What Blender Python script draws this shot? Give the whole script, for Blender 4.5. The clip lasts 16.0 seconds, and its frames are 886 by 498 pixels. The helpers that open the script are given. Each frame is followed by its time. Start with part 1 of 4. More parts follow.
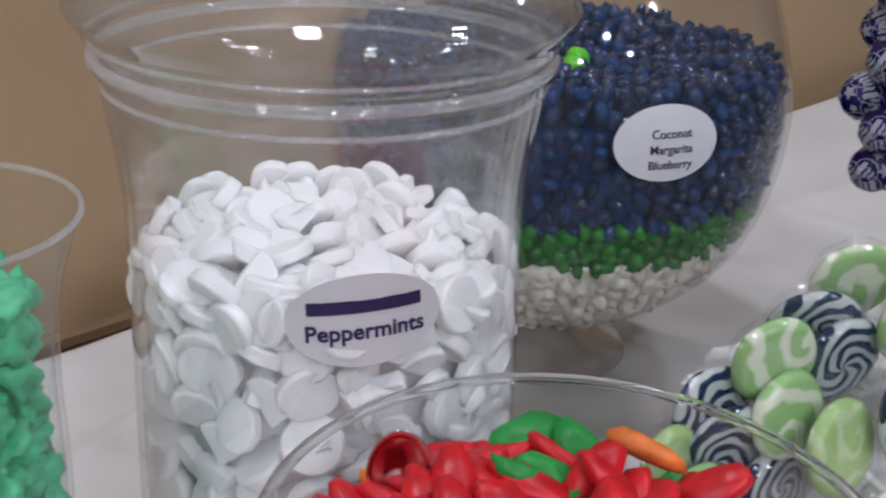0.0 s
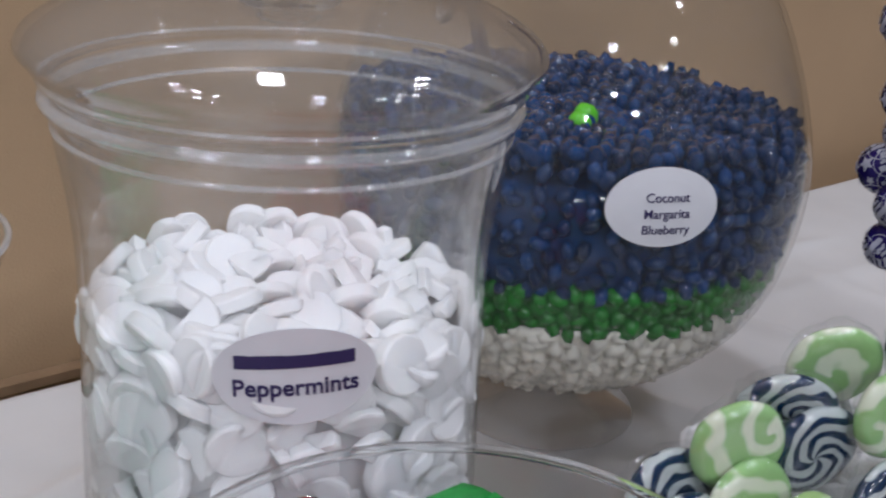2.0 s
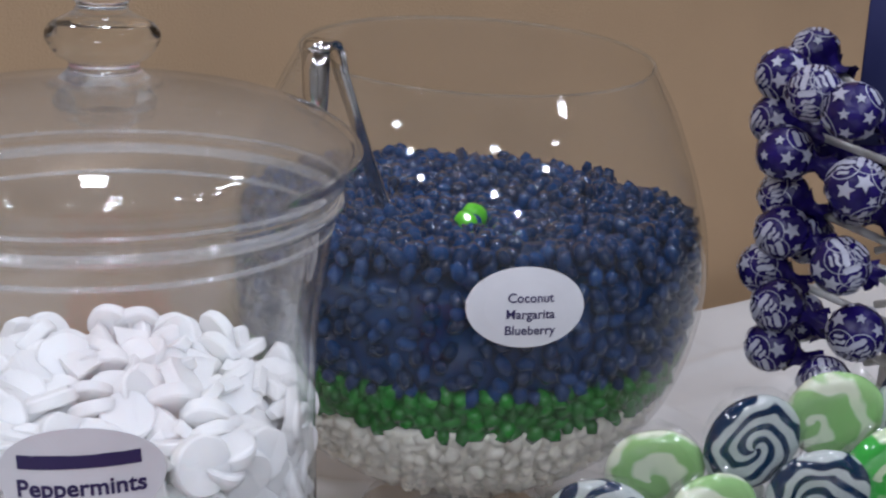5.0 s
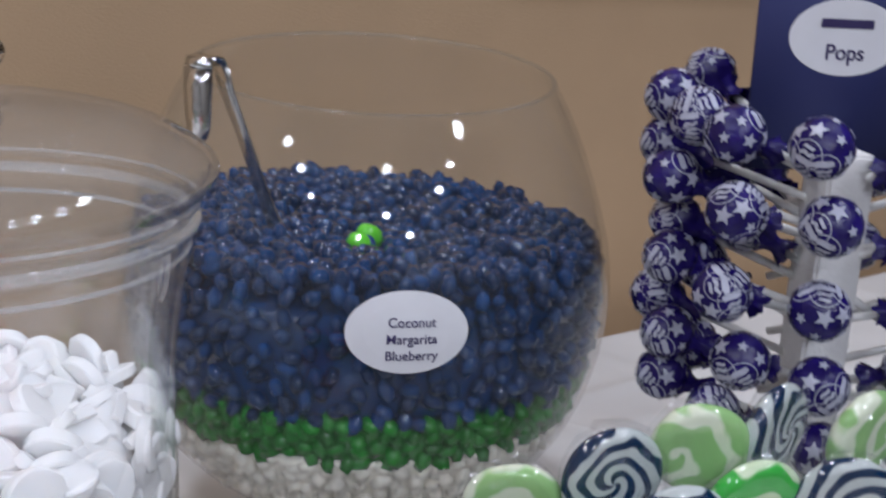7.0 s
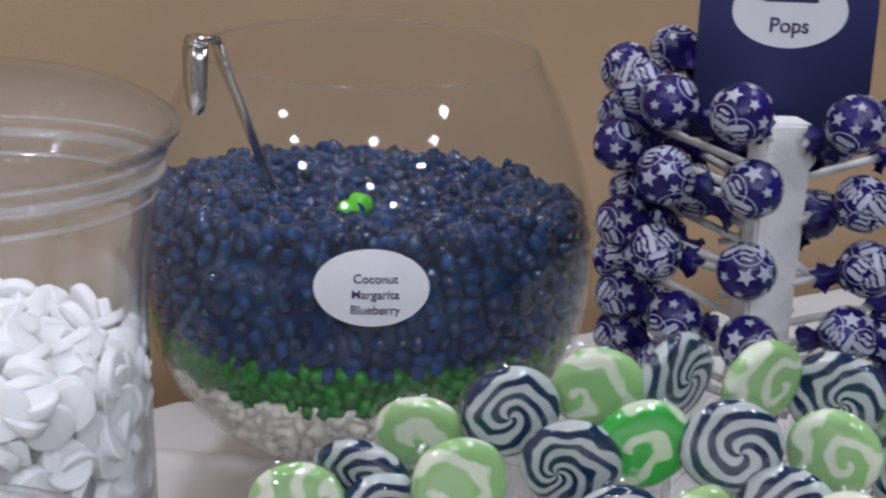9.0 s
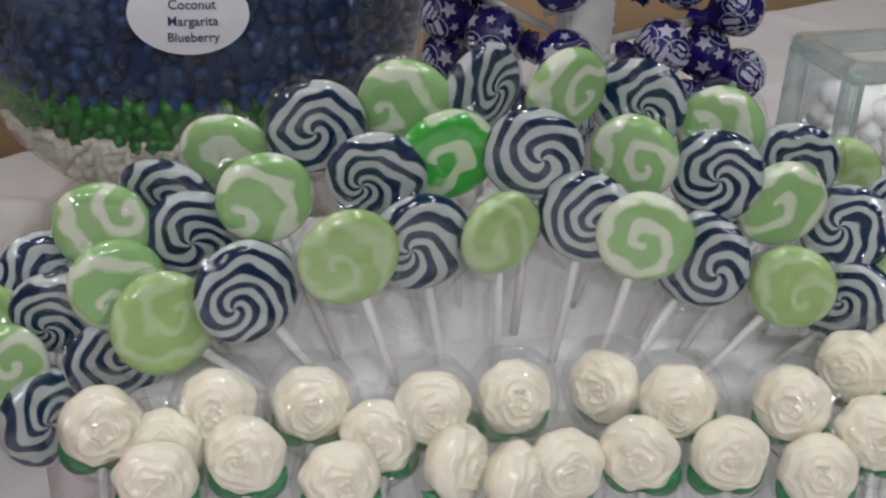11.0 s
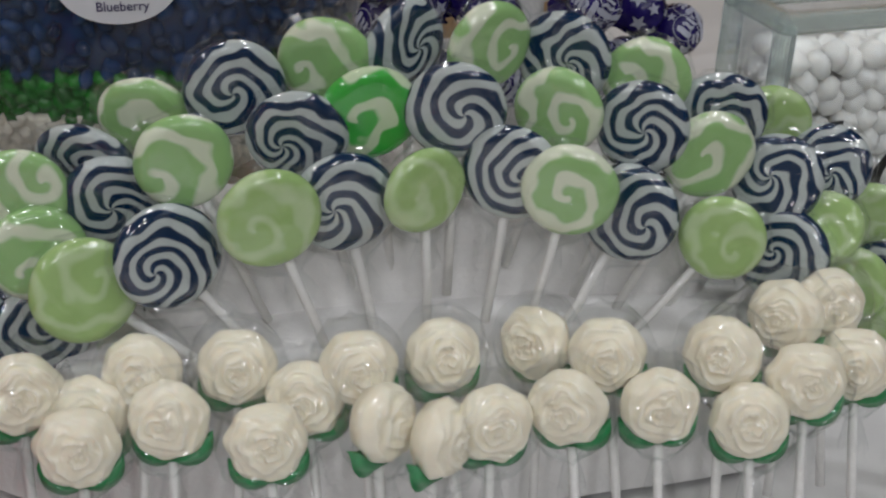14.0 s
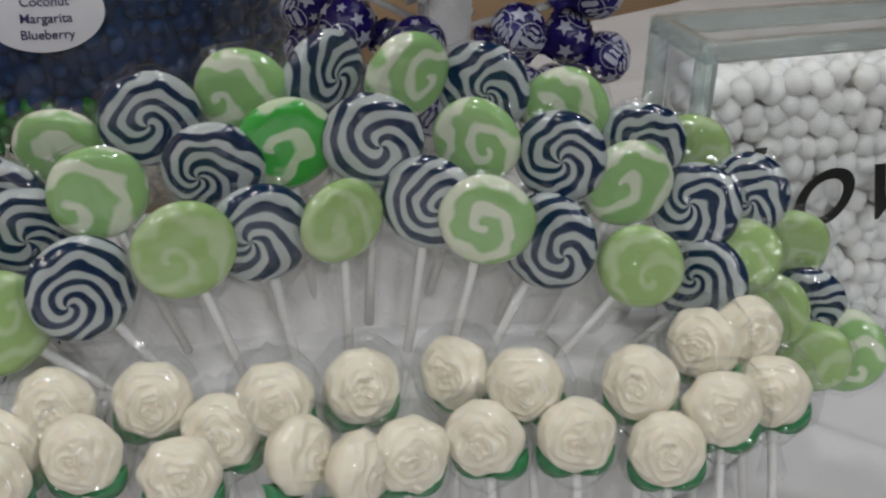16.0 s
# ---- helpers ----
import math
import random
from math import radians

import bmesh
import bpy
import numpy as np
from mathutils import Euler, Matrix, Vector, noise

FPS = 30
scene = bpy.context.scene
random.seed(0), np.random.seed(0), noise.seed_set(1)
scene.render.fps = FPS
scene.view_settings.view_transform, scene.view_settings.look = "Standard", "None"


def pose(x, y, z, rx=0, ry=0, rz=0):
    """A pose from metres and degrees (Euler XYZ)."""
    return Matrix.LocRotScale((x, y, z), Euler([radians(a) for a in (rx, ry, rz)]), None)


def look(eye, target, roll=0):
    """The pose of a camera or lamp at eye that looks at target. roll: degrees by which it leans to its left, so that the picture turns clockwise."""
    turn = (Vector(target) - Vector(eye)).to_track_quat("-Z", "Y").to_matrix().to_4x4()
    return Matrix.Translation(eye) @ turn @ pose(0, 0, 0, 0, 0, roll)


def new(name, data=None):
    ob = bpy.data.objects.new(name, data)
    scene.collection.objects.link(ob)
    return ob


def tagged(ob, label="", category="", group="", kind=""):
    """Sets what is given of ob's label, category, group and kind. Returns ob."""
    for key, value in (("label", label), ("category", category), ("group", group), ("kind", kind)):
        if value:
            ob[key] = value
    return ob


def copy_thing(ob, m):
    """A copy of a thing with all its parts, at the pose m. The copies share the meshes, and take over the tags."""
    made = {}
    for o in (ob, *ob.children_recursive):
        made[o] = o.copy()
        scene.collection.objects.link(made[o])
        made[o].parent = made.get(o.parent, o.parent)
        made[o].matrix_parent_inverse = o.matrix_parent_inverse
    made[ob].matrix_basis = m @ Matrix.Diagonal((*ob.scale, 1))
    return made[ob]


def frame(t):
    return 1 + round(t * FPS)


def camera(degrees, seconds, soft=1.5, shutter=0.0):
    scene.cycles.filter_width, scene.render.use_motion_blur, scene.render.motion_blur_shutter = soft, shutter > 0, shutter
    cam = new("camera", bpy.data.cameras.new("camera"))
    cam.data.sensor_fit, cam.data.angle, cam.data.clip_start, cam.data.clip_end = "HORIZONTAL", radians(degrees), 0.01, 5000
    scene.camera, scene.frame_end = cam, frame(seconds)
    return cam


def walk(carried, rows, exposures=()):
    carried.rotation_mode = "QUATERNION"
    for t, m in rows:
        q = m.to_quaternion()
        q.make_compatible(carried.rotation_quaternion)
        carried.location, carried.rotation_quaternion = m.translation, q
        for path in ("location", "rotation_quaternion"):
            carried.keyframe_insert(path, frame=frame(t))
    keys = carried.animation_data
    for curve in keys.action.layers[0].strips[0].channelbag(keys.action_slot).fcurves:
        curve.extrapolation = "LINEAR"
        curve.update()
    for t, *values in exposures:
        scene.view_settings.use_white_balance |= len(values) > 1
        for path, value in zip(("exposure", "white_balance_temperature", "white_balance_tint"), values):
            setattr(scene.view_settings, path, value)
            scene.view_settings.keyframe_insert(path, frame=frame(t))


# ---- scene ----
cam = camera(42.0, 16.0, soft=2.2, shutter=0.5)
PATH = [
    (0, (-0.275, -0.111, 0.306), (0.284, 1.64, -0.482), 2.3),
    (0.5, (-0.28, -0.107, 0.307), (0.229, 1.656, -0.487), 2.0),
    (1, (-0.285, -0.101, 0.315), (0.288, 1.653, -0.458), 1.7),
    (1.5, (-0.251, -0.104, 0.308), (0.209, 1.71, -0.398), 2.8),
    (2, (-0.218, -0.106, 0.306), (0.198, 1.712, -0.416), 3.7),
    (2.5, (-0.195, -0.111, 0.307), (0.217, 1.735, -0.344), 3.6),
    (3, (-0.176, -0.114, 0.306), (0.197, 1.757, -0.294), 4.0),
    (3.5, (-0.147, -0.125, 0.307), (0.162, 1.783, -0.205), 3.4),
    (3.7, (-0.145, -0.125, 0.307), (0.165, 1.776, -0.231), 3.5),
    (5.8, (-0.111, -0.113, 0.313), (0.258, 1.764, -0.271), 0.8),
    (6, (-0.115, -0.108, 0.305), (0.346, 1.748, -0.278), 1.3),
    (6.5, (-0.107, -0.109, 0.306), (0.376, 1.745, -0.268), 1.0),
    (7, (-0.071, -0.114, 0.314), (0.279, 1.779, -0.228), 3.3),
    (7.5, (-0.041, -0.129, 0.319), (0.089, 1.798, -0.2), 2.7),
    (8, (-0.016, -0.143, 0.317), (0.047, 1.782, -0.222), 3.2),
    (8.5, (-0.001, -0.16, 0.314), (0.048, 1.765, -0.228), 3.0),
    (9, (0.013, -0.169, 0.308), (0.124, 1.753, -0.236), 2.2),
    (9.5, (0.02, -0.167, 0.307), (0.195, 1.716, -0.345), 2.3),
    (10, (0.032, -0.167, 0.296), (0.284, 1.616, -0.574), 3.2),
    (10.2, (0.037, -0.169, 0.295), (0.304, 1.596, -0.607), 3.1),
    (12.5, (0.072, -0.18, 0.279), (0.34, 1.573, -0.645), 1.7),
    (13, (0.076, -0.179, 0.279), (0.359, 1.57, -0.649), 1.6),
    (13.5, (0.08, -0.177, 0.282), (0.357, 1.561, -0.666), 1.0),
    (14, (0.081, -0.182, 0.279), (0.366, 1.561, -0.66), 1.1),
    (14.5, (0.091, -0.183, 0.283), (0.397, 1.569, -0.631), 1.2),
    (15, (0.094, -0.184, 0.283), (0.405, 1.572, -0.623), 1.2),
    (15.5, (0.097, -0.184, 0.283), (0.416, 1.578, -0.606), 1.2),
    (16, (0.103, -0.183, 0.284), (0.437, 1.566, -0.628), 1.5),
]
walk(cam, [(t, look(eye, target, roll)) for t, eye, target, roll in PATH],
     [(0, -0.28, 6350, 10), (3.5, -0.3, 6200, 10), (6.0, -0.12, 6150, 10), (9.5, -0.1, 6300, 10), (10.2, -0.24, 6550, 10), (12.3, -0.67, 6850, 6), (16, -0.69, 6850, 6)])

# ---- light ----
TABLE = -0.068
U = Vector((0.889, 0.458, 0.0))      # along the back edge of the table
W = Vector((-0.458, 0.889, 0.0))     # towards the wall
EDGE = Vector((-0.305, 0.614, 0.0))  # a point of the table's back edge

world = bpy.data.worlds.new("world")
world.use_nodes = True
scene.world = world
world.node_tree.nodes["Background"].inputs[0].default_value = (0.9, 0.85, 0.8, 1)
world.node_tree.nodes["Background"].inputs[1].default_value = 0.2


def lamp(name, place, target, size, watts, colour=(0.88, 0.897, 1.0)):
    data = bpy.data.lights.new(name, "AREA")
    data.shape, data.size, data.energy, data.color = "SQUARE", size, watts, colour
    ob = new(name, data)
    ob.matrix_world = look(place, target)
    return ob


# side rows follow the glass highlights; wall-side and farthest pairs are added fill
for x, y, watts in ((-1.55, -1.5, 8.0), (-1.5, -0.9, 7.5), (-1.45, -0.3, 7.0), (1.22, -1.5, 7.0), (1.26, -0.9, 6.5), (1.2, -0.3, 6.0),
                    (-0.28, 0.44, 8.0), (0.8, 0.5, 6.0), (0.1, -1.2, 6.0), (0.1, -2.2, 15.0), (-0.7, -2.9, 26.0), (0.8, -2.8, 26.0)):
    lamp("ceiling_spot", (x, y, 1.75), (x, y + 0.04, TABLE), 0.15, watts)


# ---- materials ----
def mat(name, colour, rough=0.5, metal=0.0, var=0.12, vscale=60.0, bump=0.0, bscale=300.0, trans=0.0, ior=1.45, coat=0.0,
        sss=0.0, island=0.0, colour2=None, reach=(0.006, 0.006, 0.006)):
    m = bpy.data.materials.new(name)
    m.use_nodes = True
    nt = m.node_tree
    N, L = nt.nodes, nt.links
    p = N["Principled BSDF"]
    p.inputs["Roughness"].default_value = rough
    p.inputs["Metallic"].default_value = metal
    p.inputs["Transmission Weight"].default_value = trans
    p.inputs["IOR"].default_value = ior
    p.inputs["Coat Weight"].default_value = coat
    p.inputs["Coat Roughness"].default_value = 0.06
    if sss:
        p.inputs["Subsurface Weight"].default_value = sss
        p.inputs["Subsurface Radius"].default_value = reach
        p.inputs["Subsurface Scale"].default_value = 1.0
    tc = N.new("ShaderNodeTexCoord")
    n1 = N.new("ShaderNodeTexNoise")
    n1.inputs["Scale"].default_value = vscale
    n1.inputs["Detail"].default_value = 5
    L.new(tc.outputs["Object"], n1.inputs["Vector"])
    ramp = N.new("ShaderNodeValToRGB")
    lo = [c * (1 - var) for c in colour]
    hi = [min(1, c * (1 + var)) for c in (colour2 or colour)]
    ramp.color_ramp.elements[0].color, ramp.color_ramp.elements[1].color = (*lo, 1), (*hi, 1)
    ramp.color_ramp.elements[0].position, ramp.color_ramp.elements[1].position = 0.3, 0.7
    L.new(n1.outputs["Fac"], ramp.inputs["Fac"])
    out = ramp.outputs["Color"]
    if island:
        geo = N.new("ShaderNodeNewGeometry")
        hsv = N.new("ShaderNodeHueSaturation")
        mr = N.new("ShaderNodeMapRange")
        mr.inputs["To Min"].default_value, mr.inputs["To Max"].default_value = 1 - island, 1 + island
        L.new(geo.outputs["Random Per Island"], mr.inputs["Value"])
        L.new(mr.outputs["Result"], hsv.inputs["Value"])
        L.new(out, hsv.inputs["Color"])
        out = hsv.outputs["Color"]
    L.new(out, p.inputs["Base Color"])
    if bump:
        n2 = N.new("ShaderNodeTexNoise")
        n2.inputs["Scale"].default_value = bscale
        n2.inputs["Detail"].default_value = 4
        b = N.new("ShaderNodeBump")
        b.inputs["Strength"].default_value = bump
        b.inputs["Distance"].default_value = 0.002
        L.new(tc.outputs["Object"], n2.inputs["Vector"])
        L.new(n2.outputs["Fac"], b.inputs["Height"])
        L.new(b.outputs["Normal"], p.inputs["Normal"])
    return m


def math_node(nt, op, a, b=None):
    n = nt.nodes.new("ShaderNodeMath")
    n.operation = op
    for i, v in enumerate((a, b)):
        if v is None:
            continue
        if isinstance(v, (int, float)):
            n.inputs[i].default_value = v
        else:
            nt.links.new(v, n.inputs[i])
    return n.outputs[0]


def swirl_material(name, ink, base, arms, turns, width, wobble=0.35, shift=0.012, soft=0.06):
    """Hard candy with arms of colour wound round the middle of the disc."""
    m = mat(name, ink, 0.12, coat=1.0, var=0.05, sss=0.0)
    nt = m.node_tree
    N, L = nt.nodes, nt.links
    tc = N.new("ShaderNodeTexCoord")
    info = N.new("ShaderNodeObjectInfo")
    noise_n = N.new("ShaderNodeTexNoise")
    noise_n.noise_dimensions = "4D"
    noise_n.inputs["Scale"].default_value = 70
    noise_n.inputs["Detail"].default_value = 1
    L.new(tc.outputs["Object"], noise_n.inputs["Vector"])
    L.new(math_node(nt, "MULTIPLY", info.outputs["Random"], 37.0), noise_n.inputs["W"])
    sep = N.new("ShaderNodeSeparateXYZ")
    L.new(tc.outputs["Object"], sep.inputs[0])
    x, y = sep.outputs[0], sep.outputs[1]
    x = math_node(nt, "ADD", x, math_node(nt, "MULTIPLY", math_node(nt, "SUBTRACT", info.outputs["Random"], 0.5), shift))
    theta = math_node(nt, "ARCTAN2", y, x)
    r = math_node(nt, "SQRT", math_node(nt, "ADD", math_node(nt, "MULTIPLY", x, x), math_node(nt, "MULTIPLY", y, y)))
    wob = math_node(nt, "MULTIPLY", math_node(nt, "SUBTRACT", noise_n.outputs["Fac"], 0.5), wobble * 14)
    ph = math_node(nt, "ADD", math_node(nt, "MULTIPLY", theta, float(arms)), math_node(nt, "MULTIPLY", r, turns * 6.283 / 0.0205))
    ph = math_node(nt, "ADD", math_node(nt, "ADD", ph, wob), math_node(nt, "MULTIPLY", info.outputs["Random"], 6.283))
    s = math_node(nt, "SINE", ph)
    ramp = N.new("ShaderNodeValToRGB")
    ramp.color_ramp.elements[0].position, ramp.color_ramp.elements[1].position = width - soft, width + soft
    ramp.color_ramp.elements[0].color, ramp.color_ramp.elements[1].color = (*ink, 1), (*base, 1)
    L.new(math_node(nt, "MULTIPLY", math_node(nt, "ADD", s, 1.0), 0.5), ramp.inputs["Fac"])
    L.new(ramp.outputs["Color"], N["Principled BSDF"].inputs["Base Color"])
    return m


def clear_material(name, scale=0.0, strength=0.0, gain=1.0, base=0.0, rough=0.02, haze=0.0, tint=(0.985, 0.99, 0.99), power=3.2, depth=0.003):
    """Thin clear glass or film: see-through, with Fresnel gloss and, where wanted, crumples and a painted pale haze."""
    m = bpy.data.materials.new(name)
    m.use_nodes = True
    nt = m.node_tree
    N, L = nt.nodes, nt.links
    N.remove(N["Principled BSDF"])
    tr, gl, mix, fr = (N.new("ShaderNodeBsdfTransparent"), N.new("ShaderNodeBsdfGlossy"), N.new("ShaderNodeMixShader"), N.new("ShaderNodeLayerWeight"))
    tr.inputs[0].default_value = (*tint, 1)
    gl.inputs["Roughness"].default_value = rough
    fr.inputs["Blend"].default_value = 0.5
    if strength:
        tc, no, b = N.new("ShaderNodeTexCoord"), N.new("ShaderNodeTexNoise"), N.new("ShaderNodeBump")
        no.inputs["Scale"].default_value = scale
        no.inputs["Detail"].default_value = 2
        b.inputs["Strength"].default_value = strength
        b.inputs["Distance"].default_value = depth
        L.new(tc.outputs["Object"], no.inputs["Vector"])
        L.new(no.outputs["Fac"], b.inputs["Height"])
        L.new(b.outputs["Normal"], gl.inputs["Normal"])
    f = math_node(nt, "ADD", math_node(nt, "MULTIPLY", math_node(nt, "POWER", fr.outputs["Facing"], power), gain), base)
    L.new(math_node(nt, "MINIMUM", f, 0.9), mix.inputs[0])
    L.new(tr.outputs[0], mix.inputs[1])
    L.new(gl.outputs[0], mix.inputs[2])
    out = mix.outputs[0]
    # diffuse white laid over the glass in place of pale reflections
    if haze:
        di, mix2 = N.new("ShaderNodeBsdfDiffuse"), N.new("ShaderNodeMixShader")
        di.inputs[0].default_value = (0.8, 0.81, 0.82, 1)
        tc2, n2 = N.new("ShaderNodeTexCoord"), N.new("ShaderNodeTexNoise")
        n2.inputs["Scale"].default_value = 18
        n2.inputs["Detail"].default_value = 4
        L.new(tc2.outputs["Object"], n2.inputs["Vector"])
        L.new(math_node(nt, "MULTIPLY", n2.outputs["Fac"], 2 * haze), mix2.inputs[0])
        L.new(out, mix2.inputs[1])
        L.new(di.outputs[0], mix2.inputs[2])
        out = mix2.outputs[0]
    L.new(out, N["Material Output"].inputs[0])
    return m


M = dict(
    cloth=mat("white_tablecloth", (0.72, 0.71, 0.70), 0.85, var=0.04, vscale=12, bump=0.25, bscale=900),
    wall=mat("tan_wall", (0.46, 0.315, 0.185), 0.8, var=0.05, vscale=6, bump=0.3, bscale=500),
    plain=mat("pale_paint", (0.30, 0.285, 0.265), 0.85, var=0.04, vscale=3),
    carpet=mat("carpet", (0.12, 0.09, 0.07), 0.95, var=0.25, vscale=80),
    gap_shade=mat("gap_shade_brown", (0.27, 0.175, 0.10), 0.6, var=0.1),
    rail=mat("dark_wood", (0.06, 0.03, 0.02), 0.5, var=0.2),
    glass=clear_material("clear_glass", gain=0.55, base=0.02, haze=0.012, power=5.0),
    # haze here paints bright glare onto rims, foot and jar
    rim_glass=clear_material("thick_rim_glass", gain=0.9, base=0.16, haze=0.16, rough=0.04),
    jar_glass=clear_material("hazed_glass", gain=1.0, base=0.05, haze=0.03),
    solid_glass=mat("solid_glass", (0.97, 0.985, 0.98), 0.015, var=0.0, trans=1.0, ior=1.45),
    green_glass=clear_material("thick_glass", gain=0.7, base=0.04, haze=0.025, tint=(0.97, 0.985, 0.98)),
    side_glare=clear_material("side_glare_glass", gain=0.7, base=0.05, haze=0.10),
    glass_edge=mat("cut_glass_edge", (0.62, 0.68, 0.66), 0.12, var=0.1, vscale=30, trans=0.8, ior=1.25),
    paper=mat("label_paper", (0.69, 0.69, 0.72), 0.6, var=0.03),
    ink=mat("printed_ink", (0.03, 0.02, 0.09), 0.6, var=0.1),
    black=mat("black_vinyl", (0.008, 0.008, 0.008), 0.4, var=0.1),
    navy=mat("navy_card", (0.028, 0.035, 0.13), 0.65, var=0.06, vscale=20),
    mint=mat("chalky_mint", (0.95, 0.94, 0.93), 0.6, var=0.02, vscale=200, bump=0.2, bscale=500, sss=0.7, reach=(0.009, 0.0085, 0.008)),
    bean=mat("blue_jelly_bean", (0.0007, 0.026, 0.094), 0.1, var=0.25, vscale=150, coat=0.5, island=0.5),
    bean_green=mat("green_jelly_bean", (0.008, 0.15, 0.010), 0.25, var=0.2, vscale=150, coat=0.3, island=0.3),
    bean_white=mat("white_jelly_bean", (0.78, 0.74, 0.64), 0.3, var=0.12, vscale=150, coat=0.2, island=0.12),
    lime=mat("lime_jelly", (0.12, 0.6, 0.02), 0.2, var=0.1, coat=0.5),
    gem=mat("green_rock_candy", (0.09, 0.54, 0.27), 0.3, var=0.3, vscale=120, bump=0.4, bscale=350, sss=0.3, coat=0.3),
    gummy=mat("red_gummy", (0.60, 0.012, 0.02), 0.36, var=0.3, vscale=90, sss=0.3),
    gummy2=mat("green_gummy", (0.02, 0.28, 0.05), 0.42, var=0.3, vscale=90, sss=0.3),
    gummy3=mat("orange_gummy", (0.75, 0.2, 0.04), 0.42, var=0.3, vscale=90, sss=0.3),
    steel=mat("polished_steel", (0.7, 0.7, 0.7), 0.12, 1.0, var=0.05),
    stick=mat("paper_stick", (0.8, 0.79, 0.77), 0.6, var=0.04, vscale=300),
    foam=mat("white_foam", (0.78, 0.77, 0.76), 0.9, var=0.04, vscale=90, bump=0.4, bscale=420),
    choc=mat("white_chocolate", (0.92, 0.85, 0.69), 0.38, coat=0.3, var=0.05, vscale=120, sss=0.6, bump=0.1, bscale=260, reach=(0.005, 0.0046, 0.0042)),
    leaf=mat("green_chocolate", (0.01, 0.24, 0.07), 0.4, var=0.2, vscale=150),
    pearl=mat("white_mint_ball", (0.92, 0.90, 0.87), 0.55, var=0.04, vscale=200, island=0.04, sss=0.5, reach=(0.007, 0.0065, 0.006)),
    film=clear_material("cellophane", 85.0, 0.9, 0.25, 0.08, 0.13, depth=0.009, tint=(0.985, 0.99, 0.99)),
    tight_film=clear_material("tight_cellophane", 48.0, 0.7, 0.2, 0.05, 0.11, depth=0.008, tint=(0.99, 0.995, 0.995)),
    foil=mat("purple_wrapper", (0.014, 0.007, 0.115), 0.24, var=0.35, vscale=120, bump=0.7, bscale=170),
    foil_print=mat("white_wrapper_print", (0.44, 0.45, 0.55), 0.28, var=0.12, vscale=120, bump=0.6, bscale=170),
)
BLUE, WHITE, LIME = (0.0015, 0.022, 0.068), (0.50, 0.55, 0.54), (0.32, 0.55, 0.22)
SWIRL = [swirl_material("blue_swirl_five", BLUE, WHITE, 5, 2.9, 0.50, 0.95, 0.018, 0.12),
         swirl_material("blue_swirl_three", BLUE, WHITE, 3, 3.3, 0.50, 0.75, 0.018, 0.12),
         swirl_material("green_swirl_one", LIME, (0.74, 0.80, 0.62), 1, 1.4, 0.68, 0.6, 0.028, 0.17),
         swirl_material("green_swirl_plain", (0.37, 0.55, 0.21), (0.52, 0.67, 0.37), 1, 1.5, 0.76, 0.7, 0.03, 0.26),
         swirl_material("deep_green_swirl", (0.05, 0.44, 0.06), (0.62, 0.75, 0.5), 1, 1.2, 0.74, 0.55, 0.03, 0.10)]


# ---- mesh tools ----
def part(name, bm, material, parent=None, label="", smooth=True):
    me = bpy.data.meshes.new(name)
    bmesh.ops.recalc_face_normals(bm, faces=bm.faces)
    for f in bm.faces:
        f.smooth = smooth
    bm.to_mesh(me)
    bm.free()
    me.materials.append(material)
    ob = new(name, me)
    if parent:
        ob.parent = parent
    if label:
        tagged(ob, label)
    return ob


def lathe(profile, segs=48, closed=False):
    """Turns (radius, height) points round the z axis."""
    bm = bmesh.new()
    rings = []
    for r, z in profile:
        if r < 1e-6:
            rings.append([bm.verts.new((0, 0, z))])
        else:
            rings.append([bm.verts.new((r * math.cos(2 * math.pi * i / segs), r * math.sin(2 * math.pi * i / segs), z)) for i in range(segs)])
    pairs = list(zip(rings, rings[1:])) + ([(rings[-1], rings[0])] if closed else [])
    for a, b in pairs:
        for i in range(segs):
            j = (i + 1) % segs
            if len(a) == 1 and len(b) > 1:
                bm.faces.new((a[0], b[i], b[j]))
            elif len(b) == 1 and len(a) > 1:
                bm.faces.new((a[i], a[j], b[0]))
            elif len(a) > 1:
                bm.faces.new((a[i], a[j], b[j], b[i]))
    return bm


def smooth_profile(points, steps=6):
    """A rounder line through the points (Catmull-Rom)."""
    out = []
    p = [points[0], *points, points[-1]]
    for i in range(1, len(p) - 2):
        for k in range(steps):
            t = k / steps
            out.append(tuple(0.5 * (2 * p[i][c] + (p[i + 1][c] - p[i - 1][c]) * t + (2 * p[i - 1][c] - 5 * p[i][c] + 4 * p[i + 1][c] - p[i + 2][c]) * t * t
                             + (3 * p[i][c] - p[i - 1][c] - 3 * p[i + 1][c] + p[i + 2][c]) * t ** 3) for c in (0, 1)))
    out.append(points[-1])
    return [(max(0.0, r), z) for r, z in out]


